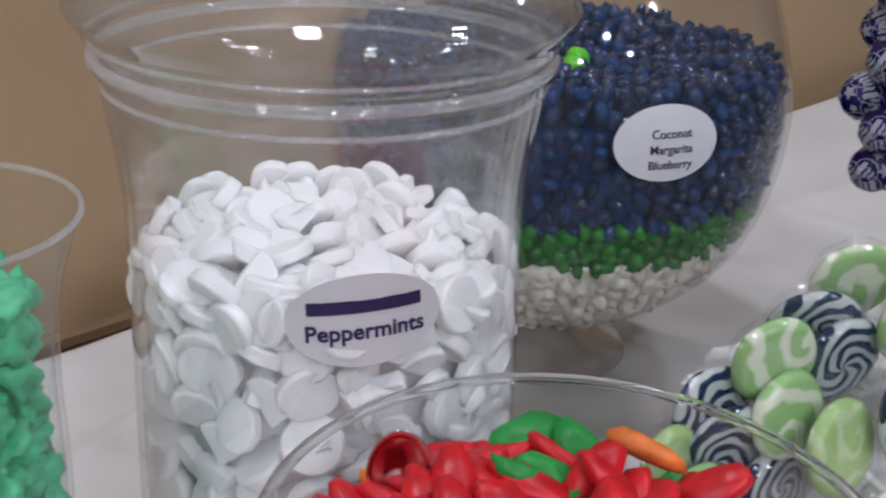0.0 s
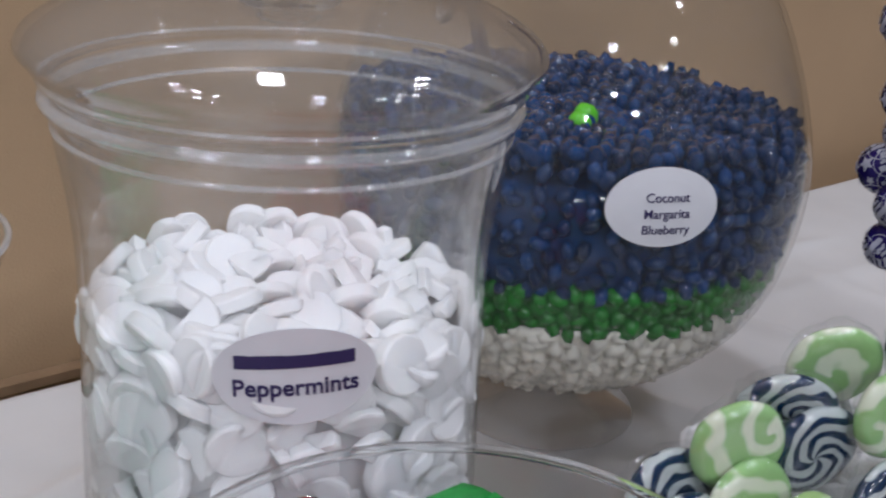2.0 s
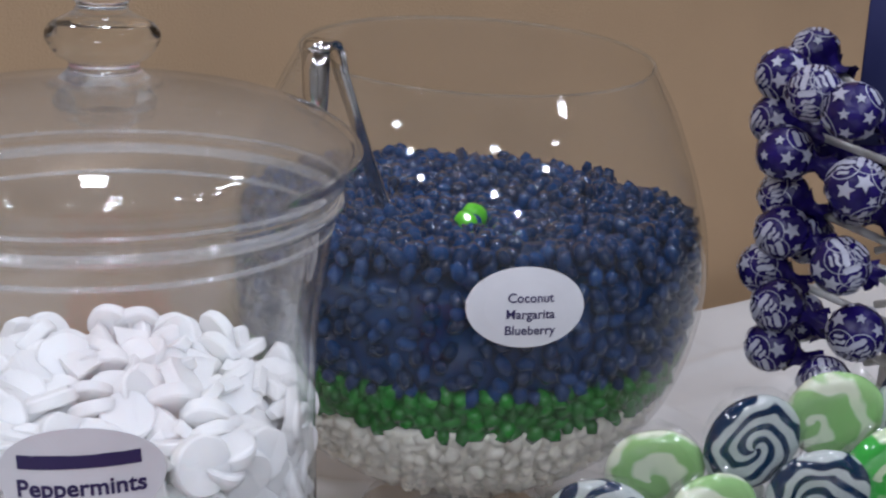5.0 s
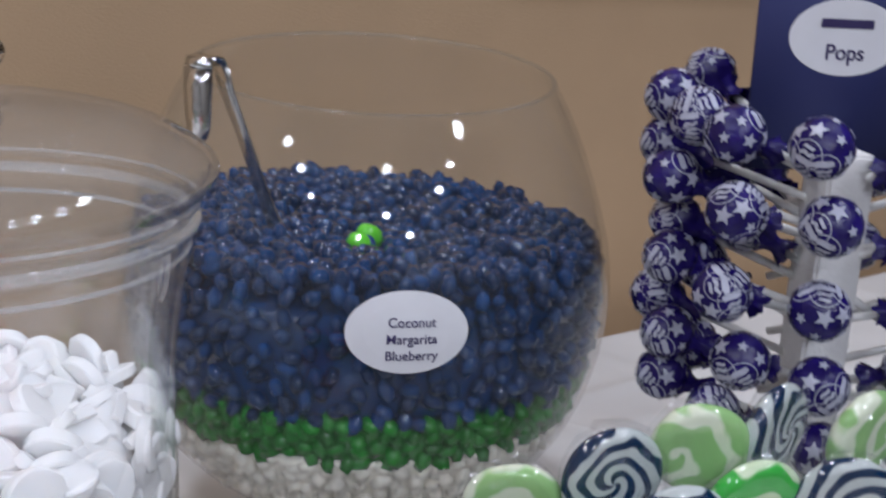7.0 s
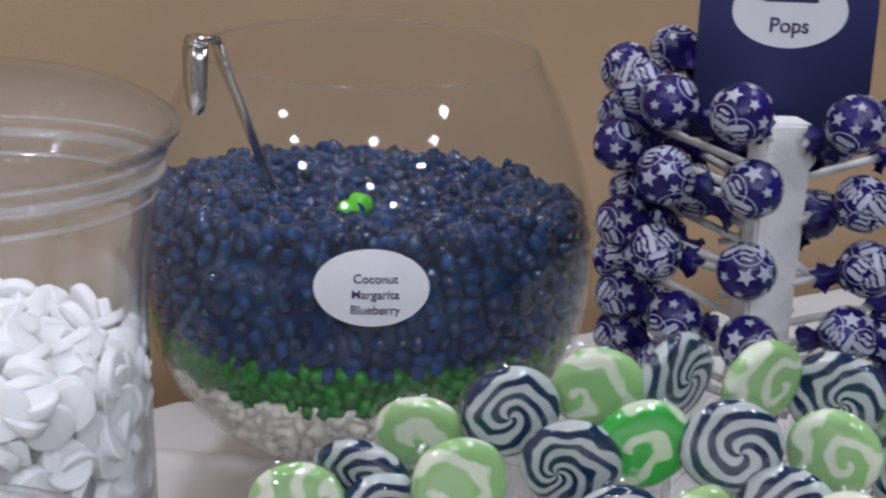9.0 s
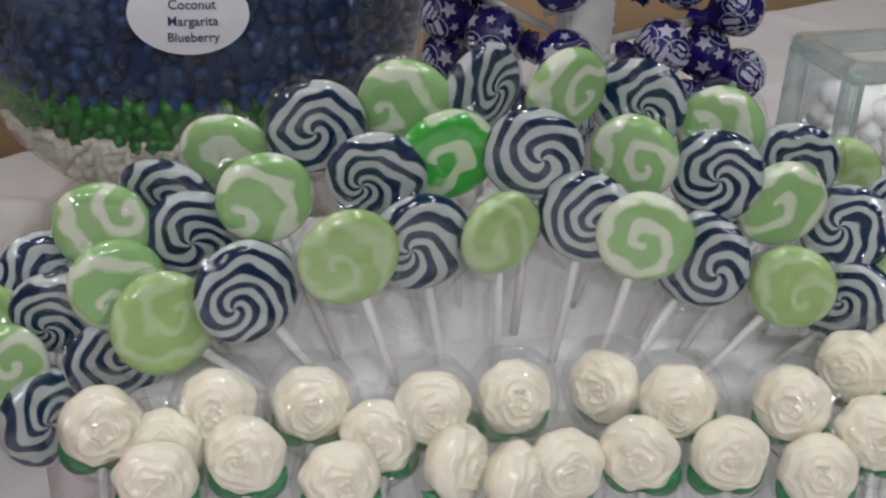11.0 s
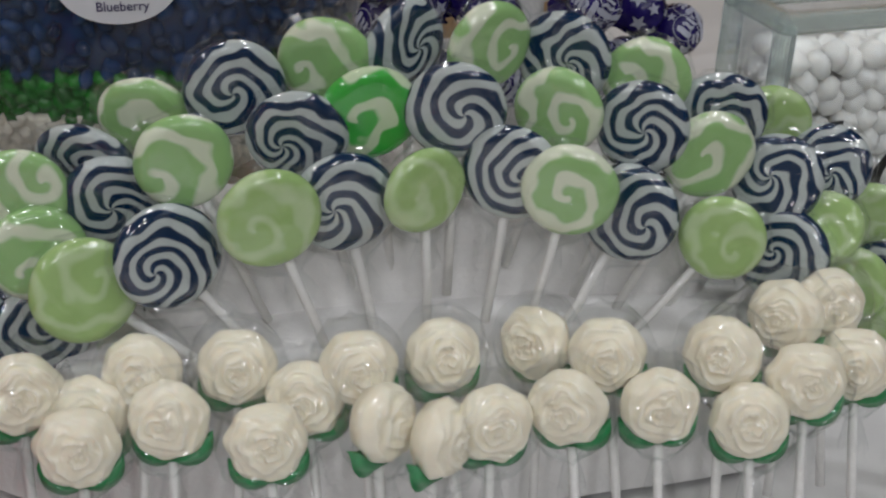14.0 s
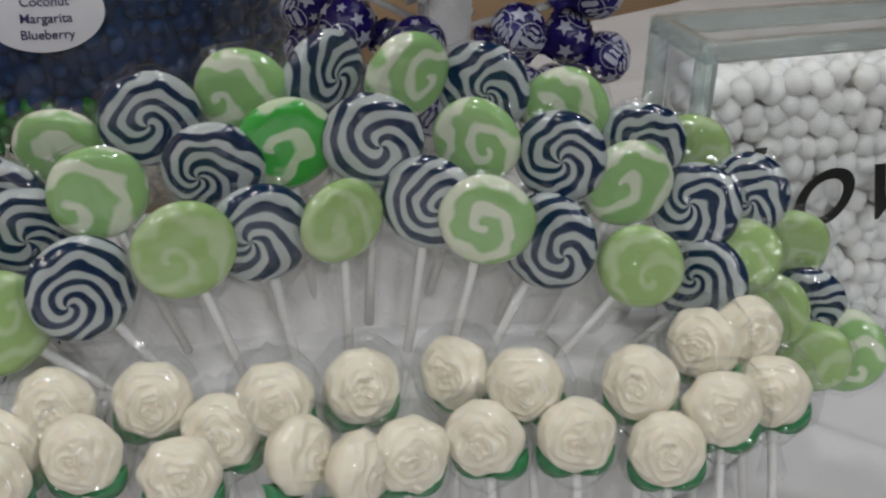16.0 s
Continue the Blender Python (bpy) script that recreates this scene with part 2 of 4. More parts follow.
def tube(points, radius, segs=8):
    """A round bar through the points; radius may be a list."""
    bm = bmesh.new()
    pts = [Vector(p) for p in points]
    rings = []
    for i, p in enumerate(pts):
        d = (pts[min(i + 1, len(pts) - 1)] - pts[max(i - 1, 0)]).normalized()
        a = d.orthogonal().normalized() if i == 0 else (side - d * side.dot(d)).normalized()
        side = a
        b = d.cross(a)
        rr = radius[i] if isinstance(radius, (list, tuple)) else radius
        rings.append([bm.verts.new(p + (a * math.cos(2 * math.pi * k / segs) + b * math.sin(2 * math.pi * k / segs)) * rr) for k in range(segs)])
    for r1, r2 in zip(rings, rings[1:]):
        for k in range(segs):
            bm.faces.new((r1[k], r1[(k + 1) % segs], r2[(k + 1) % segs], r2[k]))
    bm.faces.new(rings[0])
    bm.faces.new(rings[-1])
    return bm


def box(size, at=(0, 0, 0), bevel=0.0, cuts=1):
    bm = bmesh.new()
    bmesh.ops.create_cube(bm, size=1.0)
    bmesh.ops.scale(bm, vec=size, verts=bm.verts)
    if bevel:
        bmesh.ops.bevel(bm, geom=bm.edges[:], offset=bevel, segments=2, affect="EDGES")
    bmesh.ops.translate(bm, vec=at, verts=bm.verts)
    return bm


def empty(name, at=(0, 0, 0)):
    ob = new(name)
    ob.location = at
    ob.empty_display_size = 0.01
    return ob


def stuff(name, shape, places, material, label, category):
    """Many small pieces in one mesh. shape: (verts, faces); places: list of matrices."""
    v0, f0 = shape
    base = np.array([(*v, 1.0) for v in v0])
    verts, faces = [], []
    for i, m in enumerate(places):
        verts.append((base @ np.array(m).T)[:, :3])
        faces.extend([tuple(a + i * len(v0) for a in f) for f in f0])
    me = bpy.data.meshes.new(name)
    me.from_pydata(np.concatenate(verts).tolist(), [], faces)
    me.polygons.foreach_set("use_smooth", [True] * len(me.polygons))
    me.materials.append(material)
    return tagged(new(name, me), label, category, kind="stuff")


def ball(subdiv=1, size=(1, 1, 1), lump=0.0, seed=0):
    bm = bmesh.new()
    bmesh.ops.create_icosphere(bm, subdivisions=subdiv, radius=1.0)
    for v in bm.verts:
        k = 1 + lump * noise.noise(v.co * 1.7 + Vector((seed * 3.1, 0, 0)))
        v.co = Vector((v.co.x * size[0], v.co.y * size[1], v.co.z * size[2])) * k
    return bm


def shape_of(bm):
    bm.verts.index_update()
    out = [tuple(v.co) for v in bm.verts], [tuple(v.index for v in f.verts) for f in bm.faces]
    bm.free()
    return out


def turned(rng, x, y, z, scale=1.0):
    q = Euler((rng.uniform(0, 6.28), rng.uniform(0, 6.28), rng.uniform(0, 6.28)))
    return Matrix.LocRotScale((x, y, z), q, Vector((scale, scale, scale)))


def basis(place, up, front):
    """A pose whose y axis is up and whose z axis looks as nearly as it can along front."""
    y = Vector(up).normalized()
    z = Vector(front)
    z = (z - y * z.dot(y)).normalized()
    x = y.cross(z)
    m = Matrix((x, y, z)).transposed().to_4x4()
    m.translation = Vector(place)
    return m


def no_shadow(ob):
    ob.visible_shadow = False
    return ob


def lettering(words, size, material, bend, parent, name="lettering", shear=0.0, offset=(0, 0), spacing=1.0, weight=0.0):
    """Words as thin raised print, laid on a surface by bend(u, v, height)."""
    cu = bpy.data.curves.new(name, "FONT")
    cu.body, cu.size, cu.align_x, cu.shear, cu.extrude, cu.space_character, cu.offset = words, size, "CENTER", shear, 0.0002, spacing, weight
    tmp = bpy.data.objects.new(name, cu)
    scene.collection.objects.link(tmp)
    dg = bpy.context.evaluated_depsgraph_get()
    me = bpy.data.meshes.new_from_object(tmp.evaluated_get(dg))
    bpy.data.objects.remove(tmp)
    for v in me.vertices:
        v.co = bend(v.co.x + offset[0], v.co.y + offset[1], 0.0006 + v.co.z)
    me.materials.clear()
    me.materials.append(material)
    ob = new(name, me)
    ob.parent = parent
    return ob


def print_bar(width, height, material, bend, parent, offset, name="print_bar"):
    bm = bmesh.new()
    n = 10
    rows = []
    for h in (0.0004, 0.0008):
        for s in (-1, 1):
            rows.append([bm.verts.new(bend(offset[0] + width * (i / n - 0.5), offset[1] + s * height / 2, h)) for i in range(n + 1)])
    lo, hi, lo2, hi2 = rows
    for i in range(n):
        bm.faces.new((lo2[i], lo2[i + 1], hi2[i + 1], hi2[i]))
        bm.faces.new((lo[i], hi[i], hi[i + 1], lo[i + 1]))
    return part(name, bm, material, parent)


def oval_label(width, height, bend, parent, waves=46):
    bm = bmesh.new()
    rings = []
    for k in (0.0, 0.35, 0.7, 1.0):
        if k == 0:
            rings.append([bm.verts.new(bend(0, 0, 0.0004))])
            continue
        ring = []
        for i in range(92):
            a = 2 * math.pi * i / 92
            s = k * (1 + (0.018 * math.sin(waves * a) if k == 1 else 0))
            ring.append(bm.verts.new(bend(width / 2 * s * math.cos(a), height / 2 * s * math.sin(a), 0.0004)))
        rings.append(ring)
    for i in range(92):
        j = (i + 1) % 92
        bm.faces.new((rings[0][0], rings[1][i], rings[1][j]))
        for a, b in zip(rings[1:], rings[2:]):
            bm.faces.new((a[i], a[j], b[j], b[i]))
    rim = [bm.verts.new(bend(*((width / 2 * 1.0 * math.cos(2 * math.pi * i / 92)), (height / 2 * math.sin(2 * math.pi * i / 92))), 0.0)) for i in range(92)]
    for i in range(92):
        bm.faces.new((rings[-1][i], rings[-1][(i + 1) % 92], rim[(i + 1) % 92], rim[i]))
    return part("label", bm, M["paper"], parent, "white oval paper label with a scalloped edge", smooth=False)


def round_bend(cx, cy, radius_at, angle, z0, tilt=0.0):
    """Maps label coordinates onto a turned surface whose radius at height z is radius_at(z); angle: where the label's middle faces."""
    def bend(u, v, h):
        u, v = u * math.cos(tilt) - v * math.sin(tilt), u * math.sin(tilt) + v * math.cos(tilt)
        z = z0 + v
        r = radius_at(z) + 0.0008 + h
        a = angle + u / r
        return Vector((cx + r * math.cos(a), cy + r * math.sin(a), z))
    return bend


# ---- room ----
def slab(name, size, place, turn, material, label, category):
    ob = part(name, box(size), material)
    ob.matrix_world = Matrix.Translation(place) @ Matrix.Rotation(turn, 4, "Z")
    ob.data.polygons.foreach_set("use_smooth", [False] * len(ob.data.polygons))
    return tagged(ob, label, category, kind="structure")


TURN = math.atan2(U.y, U.x)
FLOOR, CEIL = TABLE - 0.75, 1.9
mid = EDGE + U * 0.4
slab("wall_back", (7, 0.1, CEIL - FLOOR), mid + W * 0.10 + Vector((0, 0, (CEIL + FLOOR) / 2)), TURN, M["wall"], "tan fabric-covered wall behind the table", "wall")
slab("wall_front", (7, 0.1, CEIL - FLOOR), mid - W * 4.5 + Vector((0, 0, (CEIL + FLOOR) / 2)), TURN, M["plain"], "plain pale room wall", "wall")
slab("wall_east", (0.1, 4.5, CEIL - FLOOR), mid + U * 3.45 - W * 2.2 + Vector((0, 0, (CEIL + FLOOR) / 2)), TURN, M["plain"], "plain pale room wall", "wall")
slab("wall_west", (0.1, 4.5, CEIL - FLOOR), mid - U * 3.45 - W * 2.2 + Vector((0, 0, (CEIL + FLOOR) / 2)), TURN, M["plain"], "plain pale room wall", "wall")
slab("floor", (7, 4.7, 0.1), mid - W * 2.2 + Vector((0, 0, FLOOR - 0.05)), TURN, M["carpet"], "dark carpeted floor", "floor")
slab("ceiling", (7, 4.7, 0.1), mid - W * 2.2 + Vector((0, 0, CEIL + 0.05)), TURN, M["plain"], "plain pale ceiling", "ceiling")
slab("trim", (1.6, 0.02, 0.05), EDGE + U * 1.35 + W * 0.045 + Vector((0, 0, 0.306)), TURN, M["rail"], "dark wooden rail on the tan wall", "trim")

# dark strip that paints the shade in the gap behind the table
slab("baseboard", (0.8, 0.012, 0.007), EDGE + U * -0.3 + W * 0.043 + Vector((0, 0, TABLE - 0.0185)), TURN, M["gap_shade"], "thin dark strip standing in for shade along the wall", "trim")


CREASES = [((0.19, 0.71), (0.29, 0.57), 0.007, 0.009), ((0.05, 0.60), (0.14, 0.48), 0.006, 0.01), ((-0.13, 0.60), (-0.03, 0.585), 0.005, 0.009), ((-0.33, 0.45), (-0.22, 0.56), 0.005, 0.01),
           ((0.375, 0.275), (0.43, 0.225), 0.006, 0.009), ((0.36, 0.10), (0.56, 0.16), 0.006, 0.012), ((-0.08, 0.33), (-0.03, 0.44), 0.006, 0.01), ((0.38, 0.62), (0.66, 0.80), 0.005, 0.01),
           ((0.27, 0.60), (0.40, 0.64), 0.005, 0.008), ((0.12, 0.72), (0.36, 0.84), 0.004, 0.009)]


def tablecloth():
    """A cloth over a long table: a top with soft creases and hanging sides, one sheet."""
    bm = bmesh.new()
    length, depth, drop = 2.4, 0.85, 0.7
    nx, ny = 420, 160
    def height(a, b):
        p = EDGE + U * a + W * b
        z = 0.0016 * noise.noise(Vector((a * 5, b * 7, 0.3))) + 0.0008 * noise.noise(Vector((a * 19, b * 23, 1.7)))
        # pressed folds that run along and across the sheet
        for c, amp, wid in ((-0.17, 0.0022, 0.012), (-0.40, 0.0025, 0.012)):
            z += amp * math.exp(-((b - c + 0.01 * math.sin(a * 9)) / wid) ** 2)
        for c, amp, wid in ((0.18, 0.002, 0.011), (0.62, 0.0024, 0.012), (1.05, 0.002, 0.012)):
            z += amp * math.exp(-((a - c + 0.012 * math.sin(b * 8)) / wid) ** 2)
        # sharper creases radiating over the sheet
        for (x0, y0), (x1, y1), amp, wid in CREASES:
            d = Vector((x1 - x0, y1 - y0))
            n = d.length
            d /= n
            s = (p.x - x0) * d.x + (p.y - y0) * d.y
            q = (p.x - x0) * -d.y + (p.y - y0) * d.x
            if -0.06 < s < n + 0.06:
                z += amp * math.exp(-(q / wid) ** 2) * min(1, max(0, (s + 0.06) / 0.06), max(0, (n + 0.06 - s) / 0.06))
        # loose diagonal ridges where the cloth is bunched
        z += 0.0028 * max(0, noise.noise(Vector((a * 9 + b * 4, (b - a * 0.3) * 3, 5.0))))
        return Vector((p.x, p.y, TABLE - 0.004 + max(-0.0015, z)))
    grid = [[bm.verts.new(height(-0.7 + length * i / nx, -depth * j / ny)) for i in range(nx + 1)] for j in range(ny + 1)]
    for j in range(ny):
        for i in range(nx):
            bm.faces.new((grid[j][i], grid[j][i + 1], grid[j + 1][i + 1], grid[j + 1][i]))
    loop = grid[0][:] + [grid[j][nx] for j in range(1, ny + 1)] + grid[ny][nx - 1::-1] + [grid[j][0] for j in range(ny - 1, 0, -1)]
    c = EDGE + U * (-0.7 + length / 2) - W * depth / 2
    prev = loop
    for k, (out, down) in enumerate(((0.004, 0.006), (0.007, 0.03), (0.009, 0.2), (0.012, drop))):
        ring = []
        for n, v in enumerate(loop):
            d = (v.co - c)
            a, b = d.dot(U), d.dot(W)
            o = Vector((0, 0, 0))
            if abs(a) > length / 2 - 1e-4:
                o += U * math.copysign(1, a)
            if abs(b) > depth / 2 - 1e-4:
                o += W * math.copysign(1, b)
            wave = 0.012 * (down / drop) * math.sin(n * 0.42)
            ring.append(bm.verts.new(Vector((v.co.x, v.co.y, TABLE - 0.004 - down)) + o * (out + wave)))
        for n in range(len(loop)):
            m2 = (n + 1) % len(loop)
            bm.faces.new((prev[n], prev[m2], ring[m2], ring[n]))
        prev = ring
    ob = part("tablecloth", bm, M["cloth"])
    return tagged(ob, "creased white cloth laid over a long buffet table", "tablecloth")


tablecloth()
board = part("table", box((2.36, 0.81, 0.03)), M["rail"])
board.matrix_world = Matrix.Translation(EDGE + U * 0.5 - W * 0.425 + Vector((0, 0, TABLE - 0.026))) @ Matrix.Rotation(TURN, 4, "Z")
tagged(board, "long folding table hidden under a white cloth", "table")
for a in (-1.1, 1.1):
    for b in (-0.35, 0.35):
        leg = part("leg", box((0.04, 0.04, 0.705)), M["rail"], board)
        leg.location = (a, b, -0.3675)


# ---- the pedestal bowl of jelly beans ----
BX, BY = 0.0057, 0.5474
BOWL = smooth_profile([(0.011, -0.034), (0.03, -0.031), (0.060, -0.024), (0.086, -0.011), (0.110, 0.009), (0.1285, 0.034), (0.140, 0.066), (0.1448, 0.100), (0.1435, 0.128),
                       (0.137, 0.155), (0.1275, 0.183), (0.1165, 0.209), (0.1045, 0.231)], 5)


def bowl_radius(z):
    for (r0, z0), (r1, z1) in zip(BOWL, BOWL[1:]):
        if z0 <= z <= z1:
            return r0 + (r1 - r0) * (z - z0) / max(1e-9, z1 - z0)
    return BOWL[-1][0]


def rim_bead(radius, z, thick, segs=96):
    return lathe([(radius + thick * math.cos(a * math.pi / 4), z + thick * math.sin(a * math.pi / 4)) for a in range(8)], segs, True)


def pedestal_bowl():
    root = empty("pedestal_bowl", (BX, BY, TABLE))
    t = 0.0028
    inner = [(max(0.0, r - t), z + (t if z < 0.02 else 0.0)) for r, z in BOWL]
    prof = [(0.0, BOWL[0][1])] + BOWL + [(BOWL[-1][0] - t * 0.5, BOWL[-1][1] + 0.0012)] + inner[::-1] + [(0.0, inner[0][1])]
    bm = lathe(prof, 96)
    for v in bm.verts:  # the mouth is cut at a slight slant
        v.co.z += 0.09 * v.co.y * max(0.0, (v.co.z - 0.14) / 0.09) ** 2
    body = no_shadow(part("bowl", bm, M["glass"], root, "clear round glass bowl"))
    foot_prof = [(0.0, TABLE), (0.058, TABLE), (0.061, TABLE + 0.002), (0.06, TABLE + 0.004), (0.04, TABLE + 0.008), (0.018, TABLE + 0.016),
                 (0.013, TABLE + 0.024), (0.0155, TABLE + 0.031), (0.0105, TABLE + 0.0335), (0.0, TABLE + 0.0335)]
    foot = no_shadow(part("foot", lathe(foot_prof, 64), M["rim_glass"], root, "flat glass foot with a short stem"))
    for ob in (body, foot):
        ob.location = (0, 0, -TABLE)
    bm = rim_bead(BOWL[-1][0] - 0.0012, BOWL[-1][1] + 0.001, 0.0011)
    for v in bm.verts:
        v.co.z += 0.09 * v.co.y * max(0.0, (v.co.z - 0.14) / 0.09) ** 2
    no_shadow(part("rim", bm, M["green_glass"], root)).location = (0, 0, -TABLE)
    bend = round_bend(BX, BY, bowl_radius, math.radians(-88.4), 0.1238)
    lab = oval_label(0.061, 0.0405, bend, root)
    for row, words in enumerate(("Coconut", "Margarita", "Blueberry")):
        lettering(words, 0.0066, M["ink"], bend, lab, offset=(0.002, 0.003 - 0.0082 * row), weight=0.00004)
    for ob in (lab, *lab.children):
        if ob is lab:
            ob.location = (-BX, -BY, -TABLE)
    return tagged(root, "clear glass pedestal bowl layered with blue, green and white candy", "bowl")


pedestal_bowl()


def surface(x, y):
    """The height of the blue beans, a little hollow in the middle."""
    return 0.143 - 0.007 * math.exp(-(x * x + y * y) / 0.004) - 0.02 * x + 0.004 * noise.noise(Vector((x * 30, y * 30, 2)))


def fill_bowl(name, z0, z1, top, size, material, label, seed):
    rng = random.Random(seed)
    places = []
    step = size * (1.35 if top else 0.98)
    z = z0
    while z < z1:
        wave = 0.003
        r = bowl_radius(z) - 0.0028 - size * 0.62
        n = max(3, int(2 * math.pi * r / step))
        for i in range(n):
            a = 2 * math.pi * (i + rng.uniform(-0.3, 0.3)) / n
            zz = z + rng.uniform(-wave, wave)
            x, y = r * math.cos(a), r * math.sin(a)
            if top and zz > surface(x, y):
                continue
            rr = min(r, bowl_radius(zz) - 0.0028 - size * 0.62)
            places.append(turned(rng, BX + rr * math.cos(a), BY + rr * math.sin(a), zz, rng.uniform(0.85, 1.1)))
        z += step * 0.72
    if top:
        k = int(0.132 / (step * 0.8))
        for i in range(-k, k + 1):
            for j in range(-k, k + 1):
                x, y = (i + 0.5 * (j % 2)) * step * 0.8 + rng.uniform(-0.002, 0.002), j * step * 0.75 + rng.uniform(-0.002, 0.002)
                z = surface(x, y)
                if math.hypot(x, y) < bowl_radius(z) - 0.009:
                    places.append(turned(rng, BX + x, BY + y, z + rng.uniform(-0.003, 0.0025), rng.uniform(0.85, 1.1)))
                    places.append(turned(rng, BX + x + 0.003, BY + y + 0.003, z - 0.006, 1.1))
    return stuff(name, shape_of(ball(1, (size * 0.78, size * 0.55, size * 0.5), 0.12)), places, material, label, "candy")


fill_bowl("blue_jelly_beans", 0.071, 0.150, True, 0.0094, M["bean"], "glossy dark blue jelly beans heaped in the glass bowl", 1)
fill_bowl("green_jelly_beans", 0.047, 0.074, False, 0.0096, M["bean_green"], "band of bright green jelly beans inside the bowl", 2)
fill_bowl("white_jelly_beans", -0.022, 0.047, False, 0.0098, M["bean_white"], "off-white speckled jelly beans at the bowl's bottom", 3)


def filling(name, z0, z1, material, label, inset=0.0115):
    """The packed mass behind the outer beans."""
    prof = [(0.0, z0)] + [(max(0.002, bowl_radius(z0 + (z1 - z0) * k / 8) - inset), z0 + (z1 - z0) * k / 8) for k in range(9)] + [(0.0, z1)]
    ob = part(name, lathe(prof, 48), material)
    ob.location = (BX, BY, 0)
    return tagged(ob, label, "candy", kind="stuff")


filling("packed_blue_beans", 0.070, 0.1265, M["bean"], "dense mass of dark blue jelly beans")
filling("packed_green_beans", 0.046, 0.0695, M["bean_green"], "dense mass of green jelly beans", 0.0095)
filling("packed_white_beans", -0.020, 0.0455, M["bean_white"], "dense mass of off-white jelly beans", 0.0078)

rng = random.Random(5)
for dx, dy, dz in ((-0.010, -0.047, 0.001), (-0.004, -0.039, 0.005)):
    b = part("green_jelly_bean", ball(2, (0.0095, 0.0075, 0.007), 0.15), M["lime"])
    x, y = dx, dy
    b.matrix_world = pose(BX + x, BY + y, surface(x, y) + dz, 20, 35, 50)
    tagged(b, "single lime green jelly bean lying on blue ones", "candy", group="stray green beans")


def serving_scoop():
    root = empty("serving_scoop", (-0.066, 0.5166, 0.138))
    def strip(points, width, thick, across):
        """A flat bent strip; across gives the way its width runs at its two ends."""
        bm = bmesh.new()
        rows = []
        for i, p in enumerate(points):
            d = (Vector(points[min(i + 1, len(points) - 1)]) - Vector(points[max(0, i - 1)])).normalized()
            s = Vector(across[0]).lerp(Vector(across[1]), i / (len(points) - 1))
            n = d.cross(s).normalized()
            s = n.cross(d).normalized()
            w = width[i] if isinstance(width, list) else width
            rows.append([bm.verts.new(Vector(p) + s * a * w / 2 + n * b * thick / 2) for a, b in ((-1, -1), (1, -1), (1, 1), (-1, 1))])
        for r1, r2 in zip(rows, rows[1:]):
            for k in range(4):
                bm.faces.new((r1[k], r1[(k + 1) % 4], r2[(k + 1) % 4], r2[k]))
        bm.faces.new(rows[0])
        bm.faces.new(rows[-1])
        return bm
    # the bow lies over the rim, the tongue hangs outside it and the handle reaches into the beans
    front, side = (0.98, -0.2, 0.0), (0.62, -0.78, 0.0)
    part("handle", strip([(-0.0145, -0.0245, 0.1000), (-0.0115, -0.020, 0.087), (-0.003, -0.012, 0.062), (0.006, -0.006, 0.035), (0.014, -0.003, 0.013), (0.023, -0.001, -0.010)],
                         [0.0125, 0.0115, 0.0105, 0.0105, 0.012, 0.016], 0.0014, (side, side)), M["steel"], root)
    part("hook", strip([(-0.0255, -0.0315, 0.0995), (-0.0256, -0.0325, 0.090), (-0.0255, -0.0335, 0.078), (-0.0252, -0.0340, 0.068), (-0.025, -0.0342, 0.063), (-0.0249, -0.0343, 0.0605)],
                       [0.0148, 0.0145, 0.0138, 0.0120, 0.0085, 0.003], 0.0014, (front, front)), M["steel"], root)
    part("bow", strip([(-0.0255, -0.0315, 0.0990), (-0.0248, -0.0308, 0.1025), (-0.0225, -0.029, 0.1042), (-0.0190, -0.0268, 0.1040), (-0.0162, -0.0252, 0.1024), (-0.0145, -0.0245, 0.0995)],
                      [0.0148, 0.0146, 0.0140, 0.0135, 0.0130, 0.0125], 0.0014, (front, side)), M["steel"], root)
    return tagged(root, "polished steel serving scoop hooked over the bowl's rim", "scoop")


serving_scoop()


# ---- the apothecary jar of mints ----
JX, JY = -0.1813, 0.3505
JAR = smooth_profile([(0.082, TABLE + 0.001), (0.0865, TABLE + 0.008), (0.0872, -0.02), (0.0866, 0.03), (0.0856, 0.08), (0.0850, 0.112), (0.0855, 0.136), (0.0876, 0.156), (0.0901, 0.172),
                      (0.0915, 0.183), (0.0920, 0.189)], 5)


def jar_radius(z):
    for (r0, z0), (r1, z1) in zip(JAR, JAR[1:]):
        if z0 <= z <= z1:
            return r0 + (r1 - r0) * (z - z0) / max(1e-9, z1 - z0)
    return 0.08


